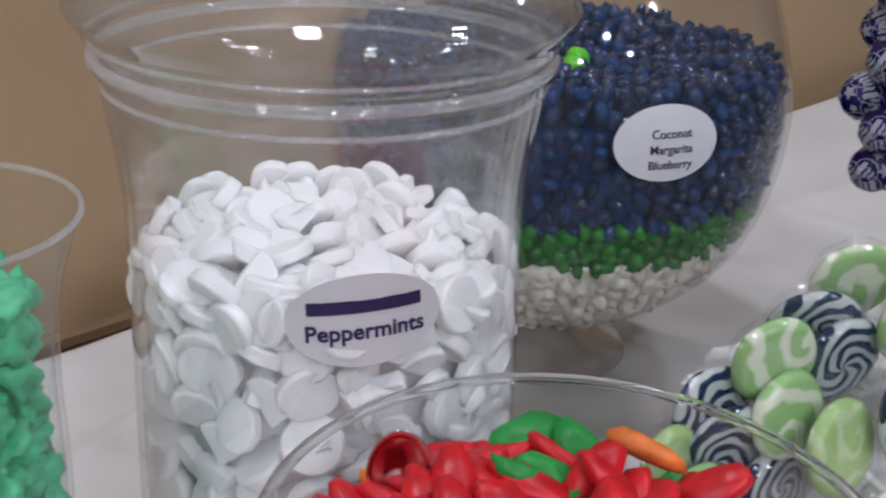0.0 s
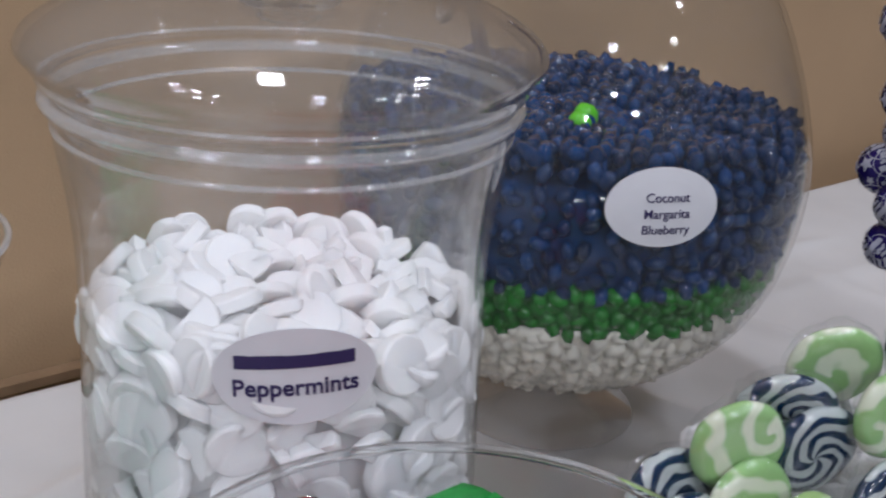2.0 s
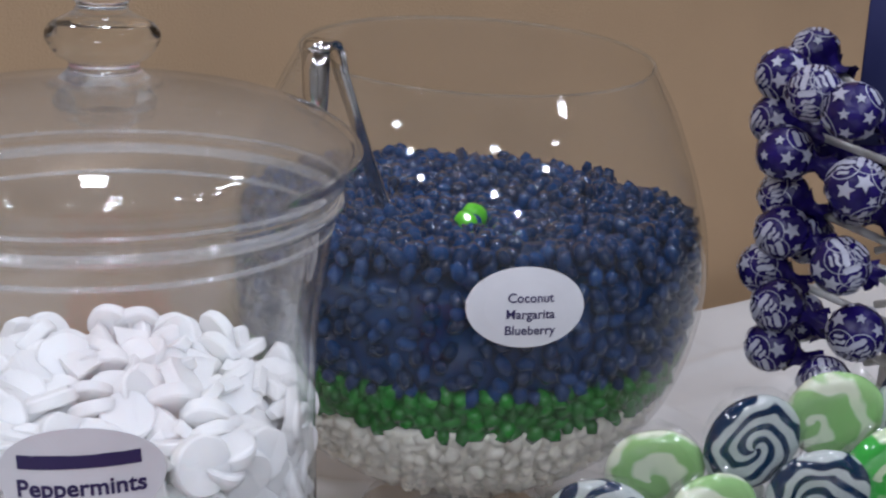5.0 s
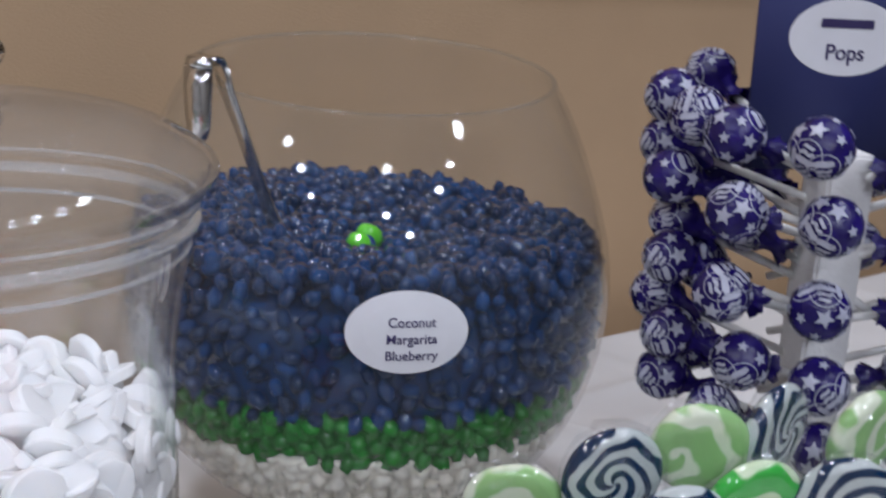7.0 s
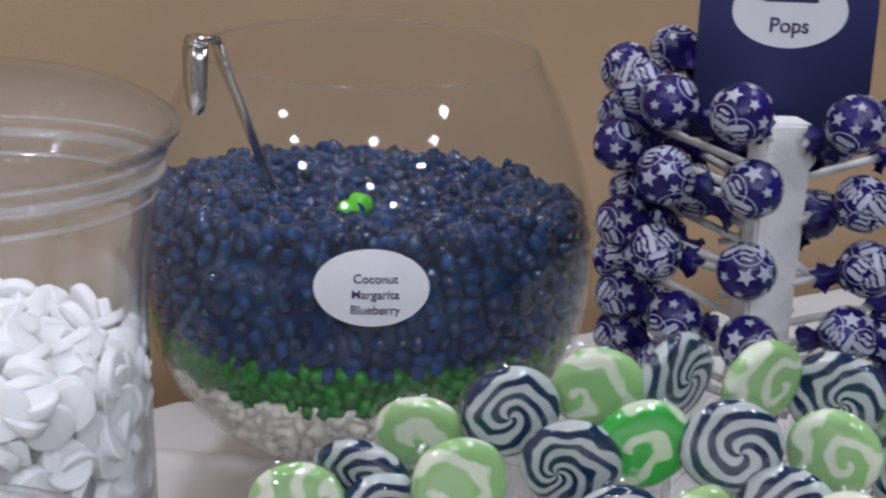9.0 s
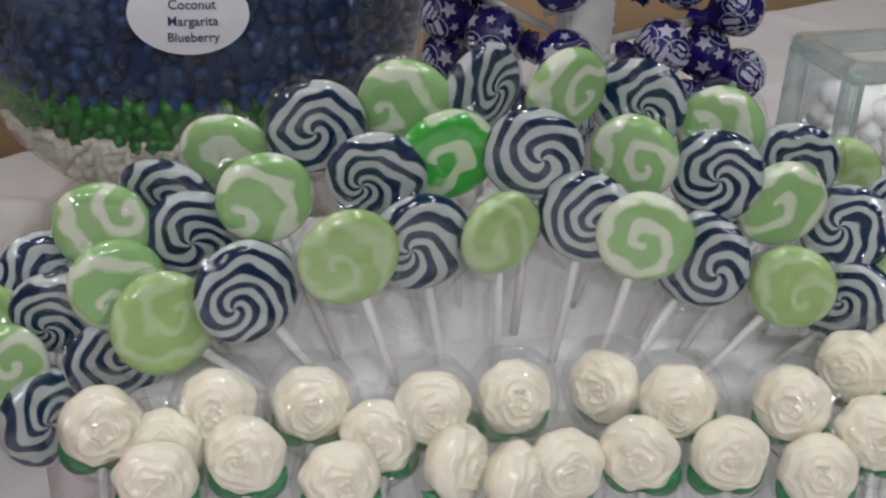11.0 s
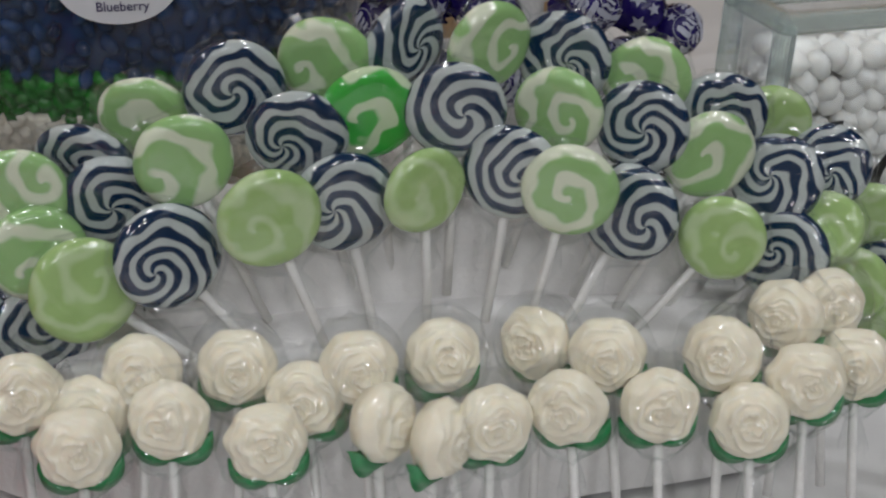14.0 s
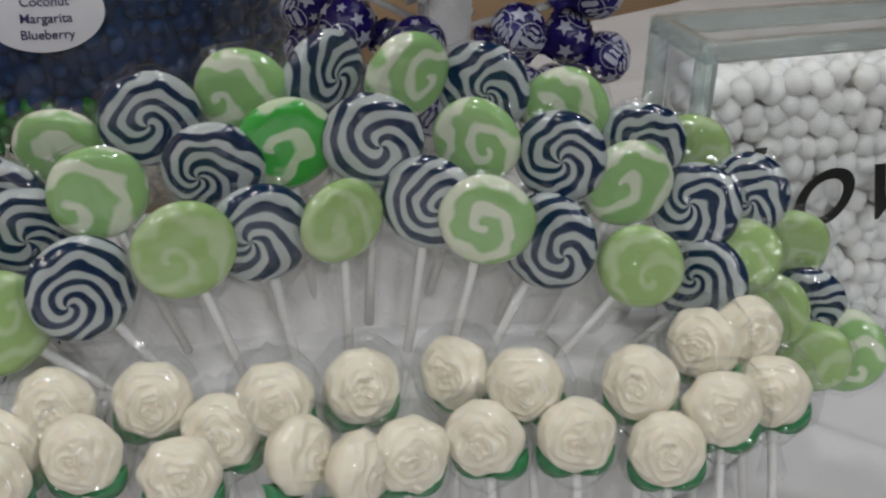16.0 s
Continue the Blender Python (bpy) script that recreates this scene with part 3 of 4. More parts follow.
def apothecary_jar():
    root = empty("apothecary_jar", (JX, JY, TABLE))
    t = 0.003
    inner = [(r - t, z) for r, z in JAR if z > TABLE + 0.012]
    lip = [(0.0940, 0.1895), (0.0950, 0.1915), (0.0950, 0.1945), (0.0938, 0.1968), (0.0905, 0.1972)]
    prof = [(0.0, TABLE + 0.001)] + JAR + lip + inner[::-1] + [(0.0, TABLE + 0.009)]
    body = no_shadow(part("body", lathe(prof, 96), M["jar_glass"], root, "tall clear glass jar flared at the mouth"))
    ring = no_shadow(part("ring", rim_bead(jar_radius(0.1825) - 0.0006, 0.1825, 0.0011), M["rim_glass"], root))
    lip_ring = no_shadow(part("rim", rim_bead(0.0936, 0.1932, 0.0024), M["rim_glass"], root, "thick rounded glass lip"))
    out = smooth_profile([(0.0945, 0.1985), (0.0960, 0.2005), (0.0972, 0.2045), (0.1004, 0.2085), (0.1030, 0.2125), (0.1022, 0.2165), (0.0975, 0.2218), (0.083, 0.2300), (0.0645, 0.2356), (0.0415, 0.2394),
                          (0.024, 0.2415)], 4)
    under = [(max(0, r - 0.0022), z - 0.0026) for r, z in out[10:]]
    lid = no_shadow(part("lid", lathe([(0.0, 0.2415)] + out[::-1] + [(0.0915, 0.1985)] + under + [(0.0, 0.2388)], 96), M["jar_glass"], root, "domed clear glass lid"))
    knob_prof = smooth_profile([(0.0235, 0.2395), (0.0185, 0.2412), (0.0145, 0.2445), (0.0138, 0.2475), (0.0178, 0.2495), (0.0212, 0.2545), (0.0222, 0.2585), (0.0195, 0.2628), (0.0125, 0.2662), (0.0098, 0.2692),
                                (0.0112, 0.2716), (0.0148, 0.2775), (0.0142, 0.2850), (0.008, 0.2905), (0.0, 0.292)], 4)
    no_shadow(part("knob", lathe([(0.0, 0.2395)] + knob_prof, 48), M["solid_glass"], lid, "turned glass knob"))
    no_shadow(part("rim", rim_bead(0.0950, 0.2012, 0.0009), M["rim_glass"], lid, "rounded lid edge"))
    for ob in (body, ring, lip_ring, lid):
        ob.location = (0, 0, -TABLE)
    bend = round_bend(JX, JY, jar_radius, math.radians(-92.0), 0.1105, math.radians(3))
    lab = oval_label(0.061, 0.0385, bend, root)
    lab.location = (-JX, -JY, -TABLE)
    print_bar(0.044, 0.0052, M["ink"], bend, lab, (0.0, 0.0062))
    lettering("Peppermints", 0.0092, M["ink"], bend, lab, offset=(0.0, -0.0072), weight=0.00018)
    return tagged(root, "clear glass apothecary jar with domed lid, two-thirds full of white mints", "jar")


apothecary_jar()


def mint_mesh(broken=False):
    """A pressed round mint with flat faces and a crisp worn edge."""
    prof = [(0.0, -0.0030), (0.0065, -0.0031), (0.0104, -0.0031), (0.0112, -0.0023), (0.0113, 0.0022), (0.0105, 0.0031), (0.0065, 0.0032), (0.0, 0.0031)]
    bm = lathe(prof, 28)
    for v in bm.verts:
        v.co += 0.0004 * noise.noise_vector(v.co * 150) + 0.0002 * noise.noise_vector(v.co * 420)
    if broken:
        for co, no in (((0.002, 0, 0), (1, 0.2, 0.25)), ((-0.001, 0.0065, 0), (-0.35, 1, -0.5))):
            bmesh.ops.bisect_plane(bm, geom=bm.verts[:] + bm.edges[:] + bm.faces[:], plane_co=co, plane_no=no, clear_outer=True)
            bmesh.ops.holes_fill(bm, edges=[e for e in bm.edges if e.is_boundary])
    return bm


mint = tagged(part("peppermint", mint_mesh(), M["mint"]), "round chalky white peppermint piled in a jar", "mint", group="mints in the jar")
mint.data.set_sharp_from_angle(angle=radians(28))
half = tagged(part("peppermint", mint_mesh(True), M["mint"], smooth=False), "broken piece of chalky white peppermint in a jar", "mint", group="mints in the jar")
rng = random.Random(11)
spots = []
z = TABLE + 0.016
while z < 0.118:
    for ring_r, n in ((0.0765, 23), (0.061, 15)):
        if ring_r < 0.07 and z < 0.085:
            continue
        for i in range(n):
            a = 2 * math.pi * (i + rng.uniform(-0.35, 0.35)) / n + z * 40
            spots.append((ring_r + rng.uniform(-0.005, 0.0), a, z + rng.uniform(-0.005, 0.005)))
    z += 0.0118
for i in range(66):
    spots.append((0.064 * math.sqrt((i + 0.5) / 66), i * 2.39996, 0.112 + rng.uniform(0, 0.012)))
spots.sort(key=lambda s: -s[2])


def mint_pose(r, a, z):
    """Mints near the glass mostly lie flat against it, the others tumble."""
    x, y = r * math.cos(a), r * math.sin(a)
    crown = 0.1065 + 0.010 * math.exp(-(x * x + y * y) / 0.0018) - 0.07 * x
    z = min(z, crown + rng.uniform(-0.005, 0.003))
    q = Euler((rng.uniform(-1.0, 1.0), rng.uniform(-1.0, 1.0), rng.uniform(0, 6.28))).to_matrix().to_4x4()
    if r > 0.068 and rng.random() < 0.62 and z < 0.108:
        side = Vector((math.cos(a), math.sin(a), 0))
        q = side.to_track_quat("Z", "Y").to_matrix().to_4x4() @ Euler((rng.uniform(-0.45, 0.45), rng.uniform(-0.45, 0.45), rng.uniform(0, 6.28))).to_matrix().to_4x4()
        x, y = 0.0785 * math.cos(a), 0.0785 * math.sin(a)
    elif r > 0.068:
        x, y = 0.0735 * math.cos(a), 0.0735 * math.sin(a)
    k = rng.uniform(0.94, 1.08)
    return Matrix.Translation((JX + x, JY + y, z)) @ q @ Matrix.Diagonal((k, k * rng.uniform(0.94, 1.04), rng.uniform(0.8, 1.1), 1))


placed = set()
for r, a, z in spots[:298]:
    m = mint_pose(r, a, z)
    pick = half if rng.random() < 0.36 else mint
    if pick.name in placed:
        copy_thing(pick, m)
    else:
        pick.matrix_world = m
        placed.add(pick.name)
stuff("peppermints_below", shape_of(mint_mesh()), [mint_pose(*spot) for spot in spots[298:]], M["mint"], "lower layers of chalky white peppermints in the jar", "mint")
core = part("packed_mints", lathe([(0, TABLE + 0.012), (0.066, TABLE + 0.012), (0.068, 0.070), (0.056, 0.090), (0.03, 0.102), (0, 0.107)], 32), M["mint"])
core.location = (JX, JY, 0)
tagged(core, "dense mass of white mints inside the jar", "mint", kind="stuff")


# ---- the footed vase of green rock candy ----
GX, GY = -0.3375, 0.285


def footed_vase():
    root = empty("footed_vase", (GX, GY, TABLE))
    out = smooth_profile([(0.03, TABLE + 0.03), (0.040, TABLE + 0.05), (0.0435, 0.04), (0.0432, 0.09), (0.0455, 0.122), (0.0508, 0.142), (0.0562, 0.156)], 5)
    inner = [(r - 0.002, z + (0.003 if z < 0 else 0)) for r, z in out]
    body = no_shadow(part("body", lathe([(0.0, TABLE + 0.028)] + out + [(0.0553, 0.1568)] + inner[::-1] + [(0.0, TABLE + 0.034)], 72), M["glass"], root, "clear flared glass body"))
    foot = no_shadow(part("foot", lathe([(0, TABLE), (0.036, TABLE), (0.037, TABLE + 0.003), (0.018, TABLE + 0.009), (0.009, TABLE + 0.018), (0.012, TABLE + 0.0275), (0, TABLE + 0.0275)], 48), M["glass"], root))
    for ob in (body, foot):
        ob.location = (0, 0, -TABLE)
    no_shadow(part("rim", rim_bead(0.0556, 0.1565, 0.0012), M["rim_glass"], root)).location = (0, 0, -TABLE)
    bend = round_bend(GX, GY, lambda z: 0.044, math.radians(-104), 0.103)
    lab = oval_label(0.05, 0.026, bend, root)
    lab.location = (-GX, -GY, -TABLE)
    return tagged(root, "flared footed glass vase filled with green rock candy", "vase")


footed_vase()
gem = tagged(part("green_rock_candy", ball(3, (0.0108, 0.0098, 0.0088), 0.8, 3), M["gem"]), "rough translucent green rock candy lump", "candy", group="green candy in the vase")
rng = random.Random(21)
k = 0
z = TABLE + 0.042
while z < 0.128:
    r = 0.021 if z < -0.02 else 0.0285
    for i in range(9):
        a = 2 * math.pi * (i + rng.uniform(-0.3, 0.3)) / 9 + z * 40
        m = turned(rng, GX + r * math.cos(a), GY + r * math.sin(a), z + rng.uniform(-0.004, 0.004), 1.0)
        if k == 0:
            gem.matrix_world = m
        else:
            copy_thing(gem, m)
        k += 1
    copy_thing(gem, turned(rng, GX + rng.uniform(-0.012, 0.012), GY + rng.uniform(-0.012, 0.012), z, 1.0))
    z += 0.0125


heart = part("packed_rock_candy", lathe([(0, TABLE + 0.036), (0.018, TABLE + 0.038), (0.026, 0.0), (0.028, 0.11), (0.018, 0.122), (0, 0.124)], 24), M["gem"])
heart.location = (GX, GY, 0)
tagged(heart, "dense mass of green rock candy in the vase", "candy", kind="stuff")


# ---- the open glass bowl of gummies ----
RX, RY = -0.147, 0.149


def open_bowl():
    root = empty("open_bowl", (RX, RY, TABLE))
    out = smooth_profile([(0.04, TABLE + 0.001), (0.05, TABLE + 0.004), (0.075, TABLE + 0.03), (0.091, 0.02), (0.096, 0.06), (0.097, 0.09)], 5)
    inner = [(r - 0.0025, z + (0.003 if z < -0.03 else 0)) for r, z in out]
    body = no_shadow(part("bowl", lathe([(0, TABLE + 0.001)] + out + [(0.0958, 0.0912)] + inner[::-1] + [(0, TABLE + 0.005)], 96), M["glass"], root))
    body.location = (0, 0, -TABLE)
    no_shadow(part("rim", rim_bead(0.0962, 0.0906, 0.0021), M["solid_glass"], root)).location = (0, 0, -TABLE)
    return tagged(root, "wide clear glass bowl of red and green gummies", "bowl")


open_bowl()


def gummy_mesh(seed):
    bm = ball(2, (0.017, 0.0085, 0.0045), 0.3, seed)
    for v in bm.verts:
        v.co.y *= 1 - 0.35 * math.exp(-((v.co.x - 0.009) / 0.004) ** 2)
    return bm


gum = []
for i, (mk, words) in enumerate((("gummy", "soft red fish-shaped gummy candy"), ("gummy2", "soft green fish-shaped gummy candy"), ("gummy3", "soft orange fish-shaped gummy candy"))):
    gum.append(tagged(part("gummy_candy", gummy_mesh(i), M[mk]), words, "candy", group="gummies in the bowl"))
rng = random.Random(33)
used = set()
for i in range(230):
    r, a = 0.081 * math.sqrt(rng.random()), rng.uniform(0, 6.28)
    x, y = r * math.cos(a), r * math.sin(a)
    heap = 0.0765 + 0.006 * math.exp(-(x * x + y * y) / 0.003)
    green = y > 0.046 and x > 0.0 and rng.random() < 0.55
    pick = 1 if green else (2 if rng.random() < 0.03 else 0)
    z = heap - rng.uniform(0, 0.03)
    rr = 0.070 if z < 0.05 else 0.081
    if r > rr:
        x, y = x * rr / r, y * rr / r
    m = pose(RX + x, RY + y, z, rng.uniform(-40, 40), rng.uniform(-40, 40), rng.uniform(0, 360))
    if pick not in used:
        gum[pick].matrix_world = m
        used.add(pick)
    else:
        copy_thing(gum[pick], m)
mass = part("packed_gummies", lathe([(0, TABLE + 0.008), (0.045, TABLE + 0.008), (0.066, -0.02), (0.078, 0.045), (0.070, 0.062), (0, 0.070)], 32), M["gummy"])
mass.location = (RX, RY, 0)
tagged(mass, "dense mass of red gummies in the bowl", "candy", kind="stuff")


def scoop():
    root = empty("scoop", (RX - 0.038, RY + 0.060, 0.079))
    bm = lathe([(0.0, 0.0062), (0.005, 0.0056), (0.009, 0.0036), (0.0115, 0.0004), (0.0118, 0.0), (0.0113, -0.0001), (0.0088, 0.0027), (0.005, 0.0047), (0.0, 0.0053)], 32)
    bmesh.ops.scale(bm, vec=(1.0, 1.35, 1.0), verts=bm.verts)
    bmesh.ops.rotate(bm, cent=(0, 0, 0), matrix=Matrix.Rotation(radians(104), 3, "X"), verts=bm.verts)
    bmesh.ops.rotate(bm, cent=(0, 0, 0), matrix=Matrix.Rotation(radians(170), 3, "Z"), verts=bm.verts)
    part("cup", bm, M["steel"], root, "mirror-bright spoon bowl")
    part("handle", tube([(0, 0, -0.0145), (0.001, 0.003, -0.026), (0.004, 0.006, -0.040)], [0.0034, 0.0026, 0.003], 10), M["steel"], root)
    return tagged(root, "shiny steel spoon standing in red gummies", "spoon")


scoop()


# ---- the tiered lollipop stand ----
CX = 0.15


def tier(name, xs, front, back, z0, z1, label):
    """A cloth-wrapped foam block with a bowed front; front and back give y at x."""
    bm = bmesh.new()
    n = 40
    x0, x1 = xs
    lev = []
    for z, inset in ((z0, 0.0), (z1 - 0.006, 0.0), (z1 - 0.0018, 0.0018), (z1, 0.006)):
        ring = []
        for i in range(n + 1):
            x = x0 + inset + (x1 - x0 - 2 * inset) * i / n
            ring.append(bm.verts.new((x, front(x) + inset + 0.0012 * noise.noise(Vector((x * 60, z * 60, 0))), z)))
        for i in range(n, -1, -1):
            x = x0 + inset + (x1 - x0 - 2 * inset) * i / n
            ring.append(bm.verts.new((x, back(x) - inset, z)))
        lev.append(ring)
    for a, b in zip(lev, lev[1:]):
        for i in range(len(a)):
            j = (i + 1) % len(a)
            bm.faces.new((a[i], a[j], b[j], b[i]))
    top = lev[-1]
    for i in range(n):
        bm.faces.new((top[i], top[i + 1], top[2 * n - i], top[2 * n + 1 - i]))
    return bm


def stand():
    root = empty("lollipop_stand", (CX, 0.26, TABLE))
    def bow(y, k, w):
        return lambda x: y + k * (x - CX) ** 2 + (0.5 * max(0, abs(x - CX) - w)) 
    a = part("lower_tier", tier("lower_tier", (-0.055, 0.355), bow(0.215, 0.4, 0.15), lambda x: 0.305, TABLE, 0.014, ""), M["foam"], root, "wide lower tier wrapped in white paper")
    b = part("upper_tier", tier("upper_tier", (-0.01, 0.315), lambda x: 0.263 - 0.9 * (x - CX) ** 2 + 1.6 * max(0, abs(x - CX) - 0.12), lambda x: 0.308, 0.0135, 0.058, ""), M["foam"], root, "raised upper tier wrapped in white paper")
    for ob in (a, b):
        ob.location = (-CX, -0.26, -TABLE)
    return tagged(root, "white paper-wrapped two-tier stand pierced by lollipop sticks", "stand")


stand()

R_DISC = 0.0205


def disc_mesh(seed):
    prof = smooth_profile([(0.0, -0.0046), (0.012, -0.0046), (0.0175, -0.0040), (0.0205, -0.0012), (0.0205, 0.0014), (0.0178, 0.0041), (0.012, 0.0047), (0.0, 0.0047)], 3)
    bm = lathe(prof, 40)
    for v in bm.verts:
        k = 1 + 0.025 * noise.noise(Vector((v.co.x * 60, v.co.y * 60, seed)))
        v.co.x *= k
        v.co.y *= k
        v.co.z += 0.0006 * noise.noise(Vector((v.co.x * 130, v.co.y * 130, seed + 3)))
    return bm


def wrapper_mesh(radius, depth, skirt, seed, axis="Y"):
    """Crumpled film round a disc, gathered at the stick and flaring below it."""
    bm = bmesh.new()
    segs = 30
    rows = []
    levels = [(radius * 0.55, radius * 0.98), (radius * 0.9, radius * 0.62), (radius * 1.06, 0.0), (radius * 0.92, -radius * 0.6), (radius * 0.5, -radius * 1.0),
              (radius * 0.16, -radius * 1.22), (radius * 0.34, -radius * 1.22 - skirt)]
    for n, (w, y) in enumerate(levels):
        d = depth * (0.55 + 0.5 * (w / radius)) if n < 5 else w
        ring = []
        for i in range(segs):
            a = 2 * math.pi * i / segs
            crush = 1 + 0.12 * noise.noise(Vector((math.cos(a) * 4.3, n * 1.7, math.sin(a) * 4.3 + seed))) + 0.08 * noise.noise(Vector((math.cos(a) * 13, n * 3.1, math.sin(a) * 13 + seed)))
            ring.append(bm.verts.new((w * crush * math.cos(a), y * crush, d * crush * math.sin(a))))
        rows.append(ring)
    top = bm.verts.new((0, radius * 1.1, 0))
    for i in range(segs):
        bm.faces.new((top, rows[0][i], rows[0][(i + 1) % segs]))
    for a, b in zip(rows, rows[1:]):
        for i in range(segs):
            bm.faces.new((a[i], a[(i + 1) % segs], b[(i + 1) % segs], b[i]))
    return bm


def lollipop(kind):
    root = empty("swirl_lollipop")
    part("candy", disc_mesh(kind), SWIRL[kind], root)
    part("stick", tube([(0, -0.016, 0), (0.0003, -0.05, 0.0002), (0, -0.088, 0)], 0.0021, 8), M["stick"], root, "white paper stick")
    no_shadow(part("wrapper", wrapper_mesh(0.0214, 0.0078, 0.012, kind), M["tight_film"], root, "clear crumpled cellophane wrapper", smooth=False))
    words = ("blue and white swirl lollipop in clear cellophane on white stick", "blue and white spiral lollipop in clear cellophane on white stick",
             "lime green and white swirl lollipop in clear cellophane", "pale green lollipop in clear cellophane on white stick",
             "deep green and white swirl lollipop in clear cellophane")[kind]
    return tagged(root, words, "lollipop", group="lollipops on the stand")


LOLLY = {}
EYE = Vector((0.07, -0.18, 0.29))
rng = random.Random(44)


def plant(x, y, z, kind, yaw=0.0, size=1.0):
    """A lollipop with its disc's middle at the place and its stick leaning out of the stand."""
    back = y > 0.247
    foot = Vector((CX + (x - CX) * 0.68, max(0.228, y + (0.012 if back else 0.006)), 0.035 if back else 0.005))
    if z < 0.05:
        foot = Vector((CX + (x - CX) * 0.8, max(0.232, y + 0.012), z - 0.05))
    up = Vector((x, y, z)) - foot
    face = (EYE - Vector((x, y, z))).normalized()
    face = Matrix.Rotation(radians(yaw + rng.uniform(-9, 9)), 3, "Z") @ (face + Vector((0, 0, rng.uniform(-0.15, 0.1))))
    m = basis((x, y, z), up, face) @ Matrix.Diagonal((size, size, 1, 1))
    if kind not in LOLLY:
        LOLLY[kind] = lollipop(kind)
        LOLLY[kind].matrix_world = m
    else:
        copy_thing(LOLLY[kind], m)


BACK = [(0.068, 0.262, 0.118, 1), (0.105, 0.270, 0.125, 2, -15, 0.95), (0.138, 0.276, 0.128, 0, 45), (0.172, 0.268, 0.130, 2, 42), (0.205, 0.270, 0.123, 0, 0, 0.98),
        (0.239, 0.262, 0.115, 2, 0, 0.95), (0.271, 0.256, 0.099, 0, 30), (0.297, 0.262, 0.092, 3, 30, 0.9)]
MIDDLE = [(0.008, 0.258, 0.090, 0, -48), (0.032, 0.268, 0.104, 2, -30), (0.092, 0.250, 0.101, 0), (0.121, 0.252, 0.109, 4), (0.155, 0.246, 0.111, 1),
        (0.198, 0.248, 0.108, 2, 0, 0.96), (0.233, 0.244, 0.101, 0, 0, 0.96), (0.262, 0.240, 0.089, 2, 38), (0.294, 0.240, 0.076, 0, 0, 0.95),
        (0.320, 0.248, 0.077, 0, 15, 0.92)]
FRONT = [(0.047, 0.244, 0.095, 2, 0, 1.0), (0.079, 0.224, 0.078, 3, 0, 1.12), (0.039, 0.226, 0.063, 1, 0, 1.05), (0.109, 0.237, 0.077, 0, 0, 1.06),
        (0.141, 0.234, 0.082, 3, 30), (0.177, 0.236, 0.087, 1), (0.198, 0.223, 0.084, 2, 0, 1.0), (0.227, 0.232, 0.068, 1, 0, 1.02),
        (0.264, 0.220, 0.060, 3, 0, 0.97), (0.296, 0.228, 0.046, 1), (0.314, 0.228, 0.058, 3, 10, 0.85), (0.346, 0.250, 0.049, 3, 45), (0.018, 0.250, 0.077, 0, -42)]
SIDES = [(-0.017, 0.246, 0.083, 2, -20), (-0.012, 0.238, 0.061, 2, -20), (0.006, 0.224, 0.051, 3, 0, 1.14), (-0.040, 0.250, 0.059, 0, -45),
        (-0.036, 0.242, 0.047, 0, -38), (-0.016, 0.236, 0.025, 1, -10, 1.05), (-0.063, 0.238, 0.043, 3, -20), (-0.058, 0.222, 0.033, 2, -15),
        (-0.079, 0.236, 0.014, 0, -30), (-0.042, 0.222, 0.010, 0), (0.328, 0.225, 0.031, 3, 15, 0.95), (0.353, 0.240, 0.023, 0, 35, 0.92),
        (0.370, 0.228, 0.005, 2, 20), (0.351, 0.220, 0.008, 3, 25, 0.9)]
for row in (BACK, MIDDLE, FRONT, SIDES):
    for spot in row:
        plant(*spot)


# ---- white chocolate roses ----
def rose_mesh(seed):
    bm = bmesh.new()
    nr, nt = 34, 56
    R = 0.0158
    rows = []
    for i in range(nr + 1):
        k = i / nr
        ring = []
        for j in range(nt):
            a = 2 * math.pi * j / nt
            edge = 1 + 0.018 * math.cos((5 + seed % 3) * a + seed) * k * k + 0.09 * noise.noise(Vector((math.cos(a) * 2, math.sin(a) * 2, seed)))
            wave = 0.5 * noise.noise(Vector((math.cos(a) * 1.6, math.sin(a) * 1.6, seed * 2 + k * 2)))
            layer = int(max(0, k * 3.7 + wave))
            petals = (1, 2, 3, 5, 6)[min(4, layer)]
            lobe = abs(math.sin(petals * a / 2 + seed * 1.7 + layer * 1.1))
            s = (k * 3.7 + wave - 0.6 * lobe - (0.0 if k > 0.35 else (a + seed) / (2 * math.pi))) % 1.0
            lift = s / 0.72 if s < 0.72 else (1 - s) / 0.28
            ridge = 0.0022 * lift * lift * (0.55 + 0.45 * lobe) * (1 if k < 0.97 else 0.3) * min(1, k * 5)
            z = 0.0125 * math.sqrt(max(0, 1 - k * k * 0.97)) + ridge - 0.001 + 0.0016 * noise.noise(Vector((k * 2.2 * math.cos(a), k * 2.2 * math.sin(a), seed * 3 + 1)))
            ring.append(bm.verts.new((R * k * edge * math.cos(a), R * k * edge * math.sin(a), z)) if i else None)
        rows.append(ring)
    tip = bm.verts.new((0, 0, 0.0128))
    for j in range(nt):
        bm.faces.new((tip, rows[1][j], rows[1][(j + 1) % nt]))
    for a, b in zip(rows[1:], rows[2:]):
        for j in range(nt):
            bm.faces.new((a[j], a[(j + 1) % nt], b[(j + 1) % nt], b[j]))
    low = [bm.verts.new((v.co.x * 0.8, v.co.y * 0.8, -0.006)) for v in rows[-1]]
    for j in range(nt):
        bm.faces.new((rows[-1][j], rows[-1][(j + 1) % nt], low[(j + 1) % nt], low[j]))
    bm.faces.new(low)
    return bm


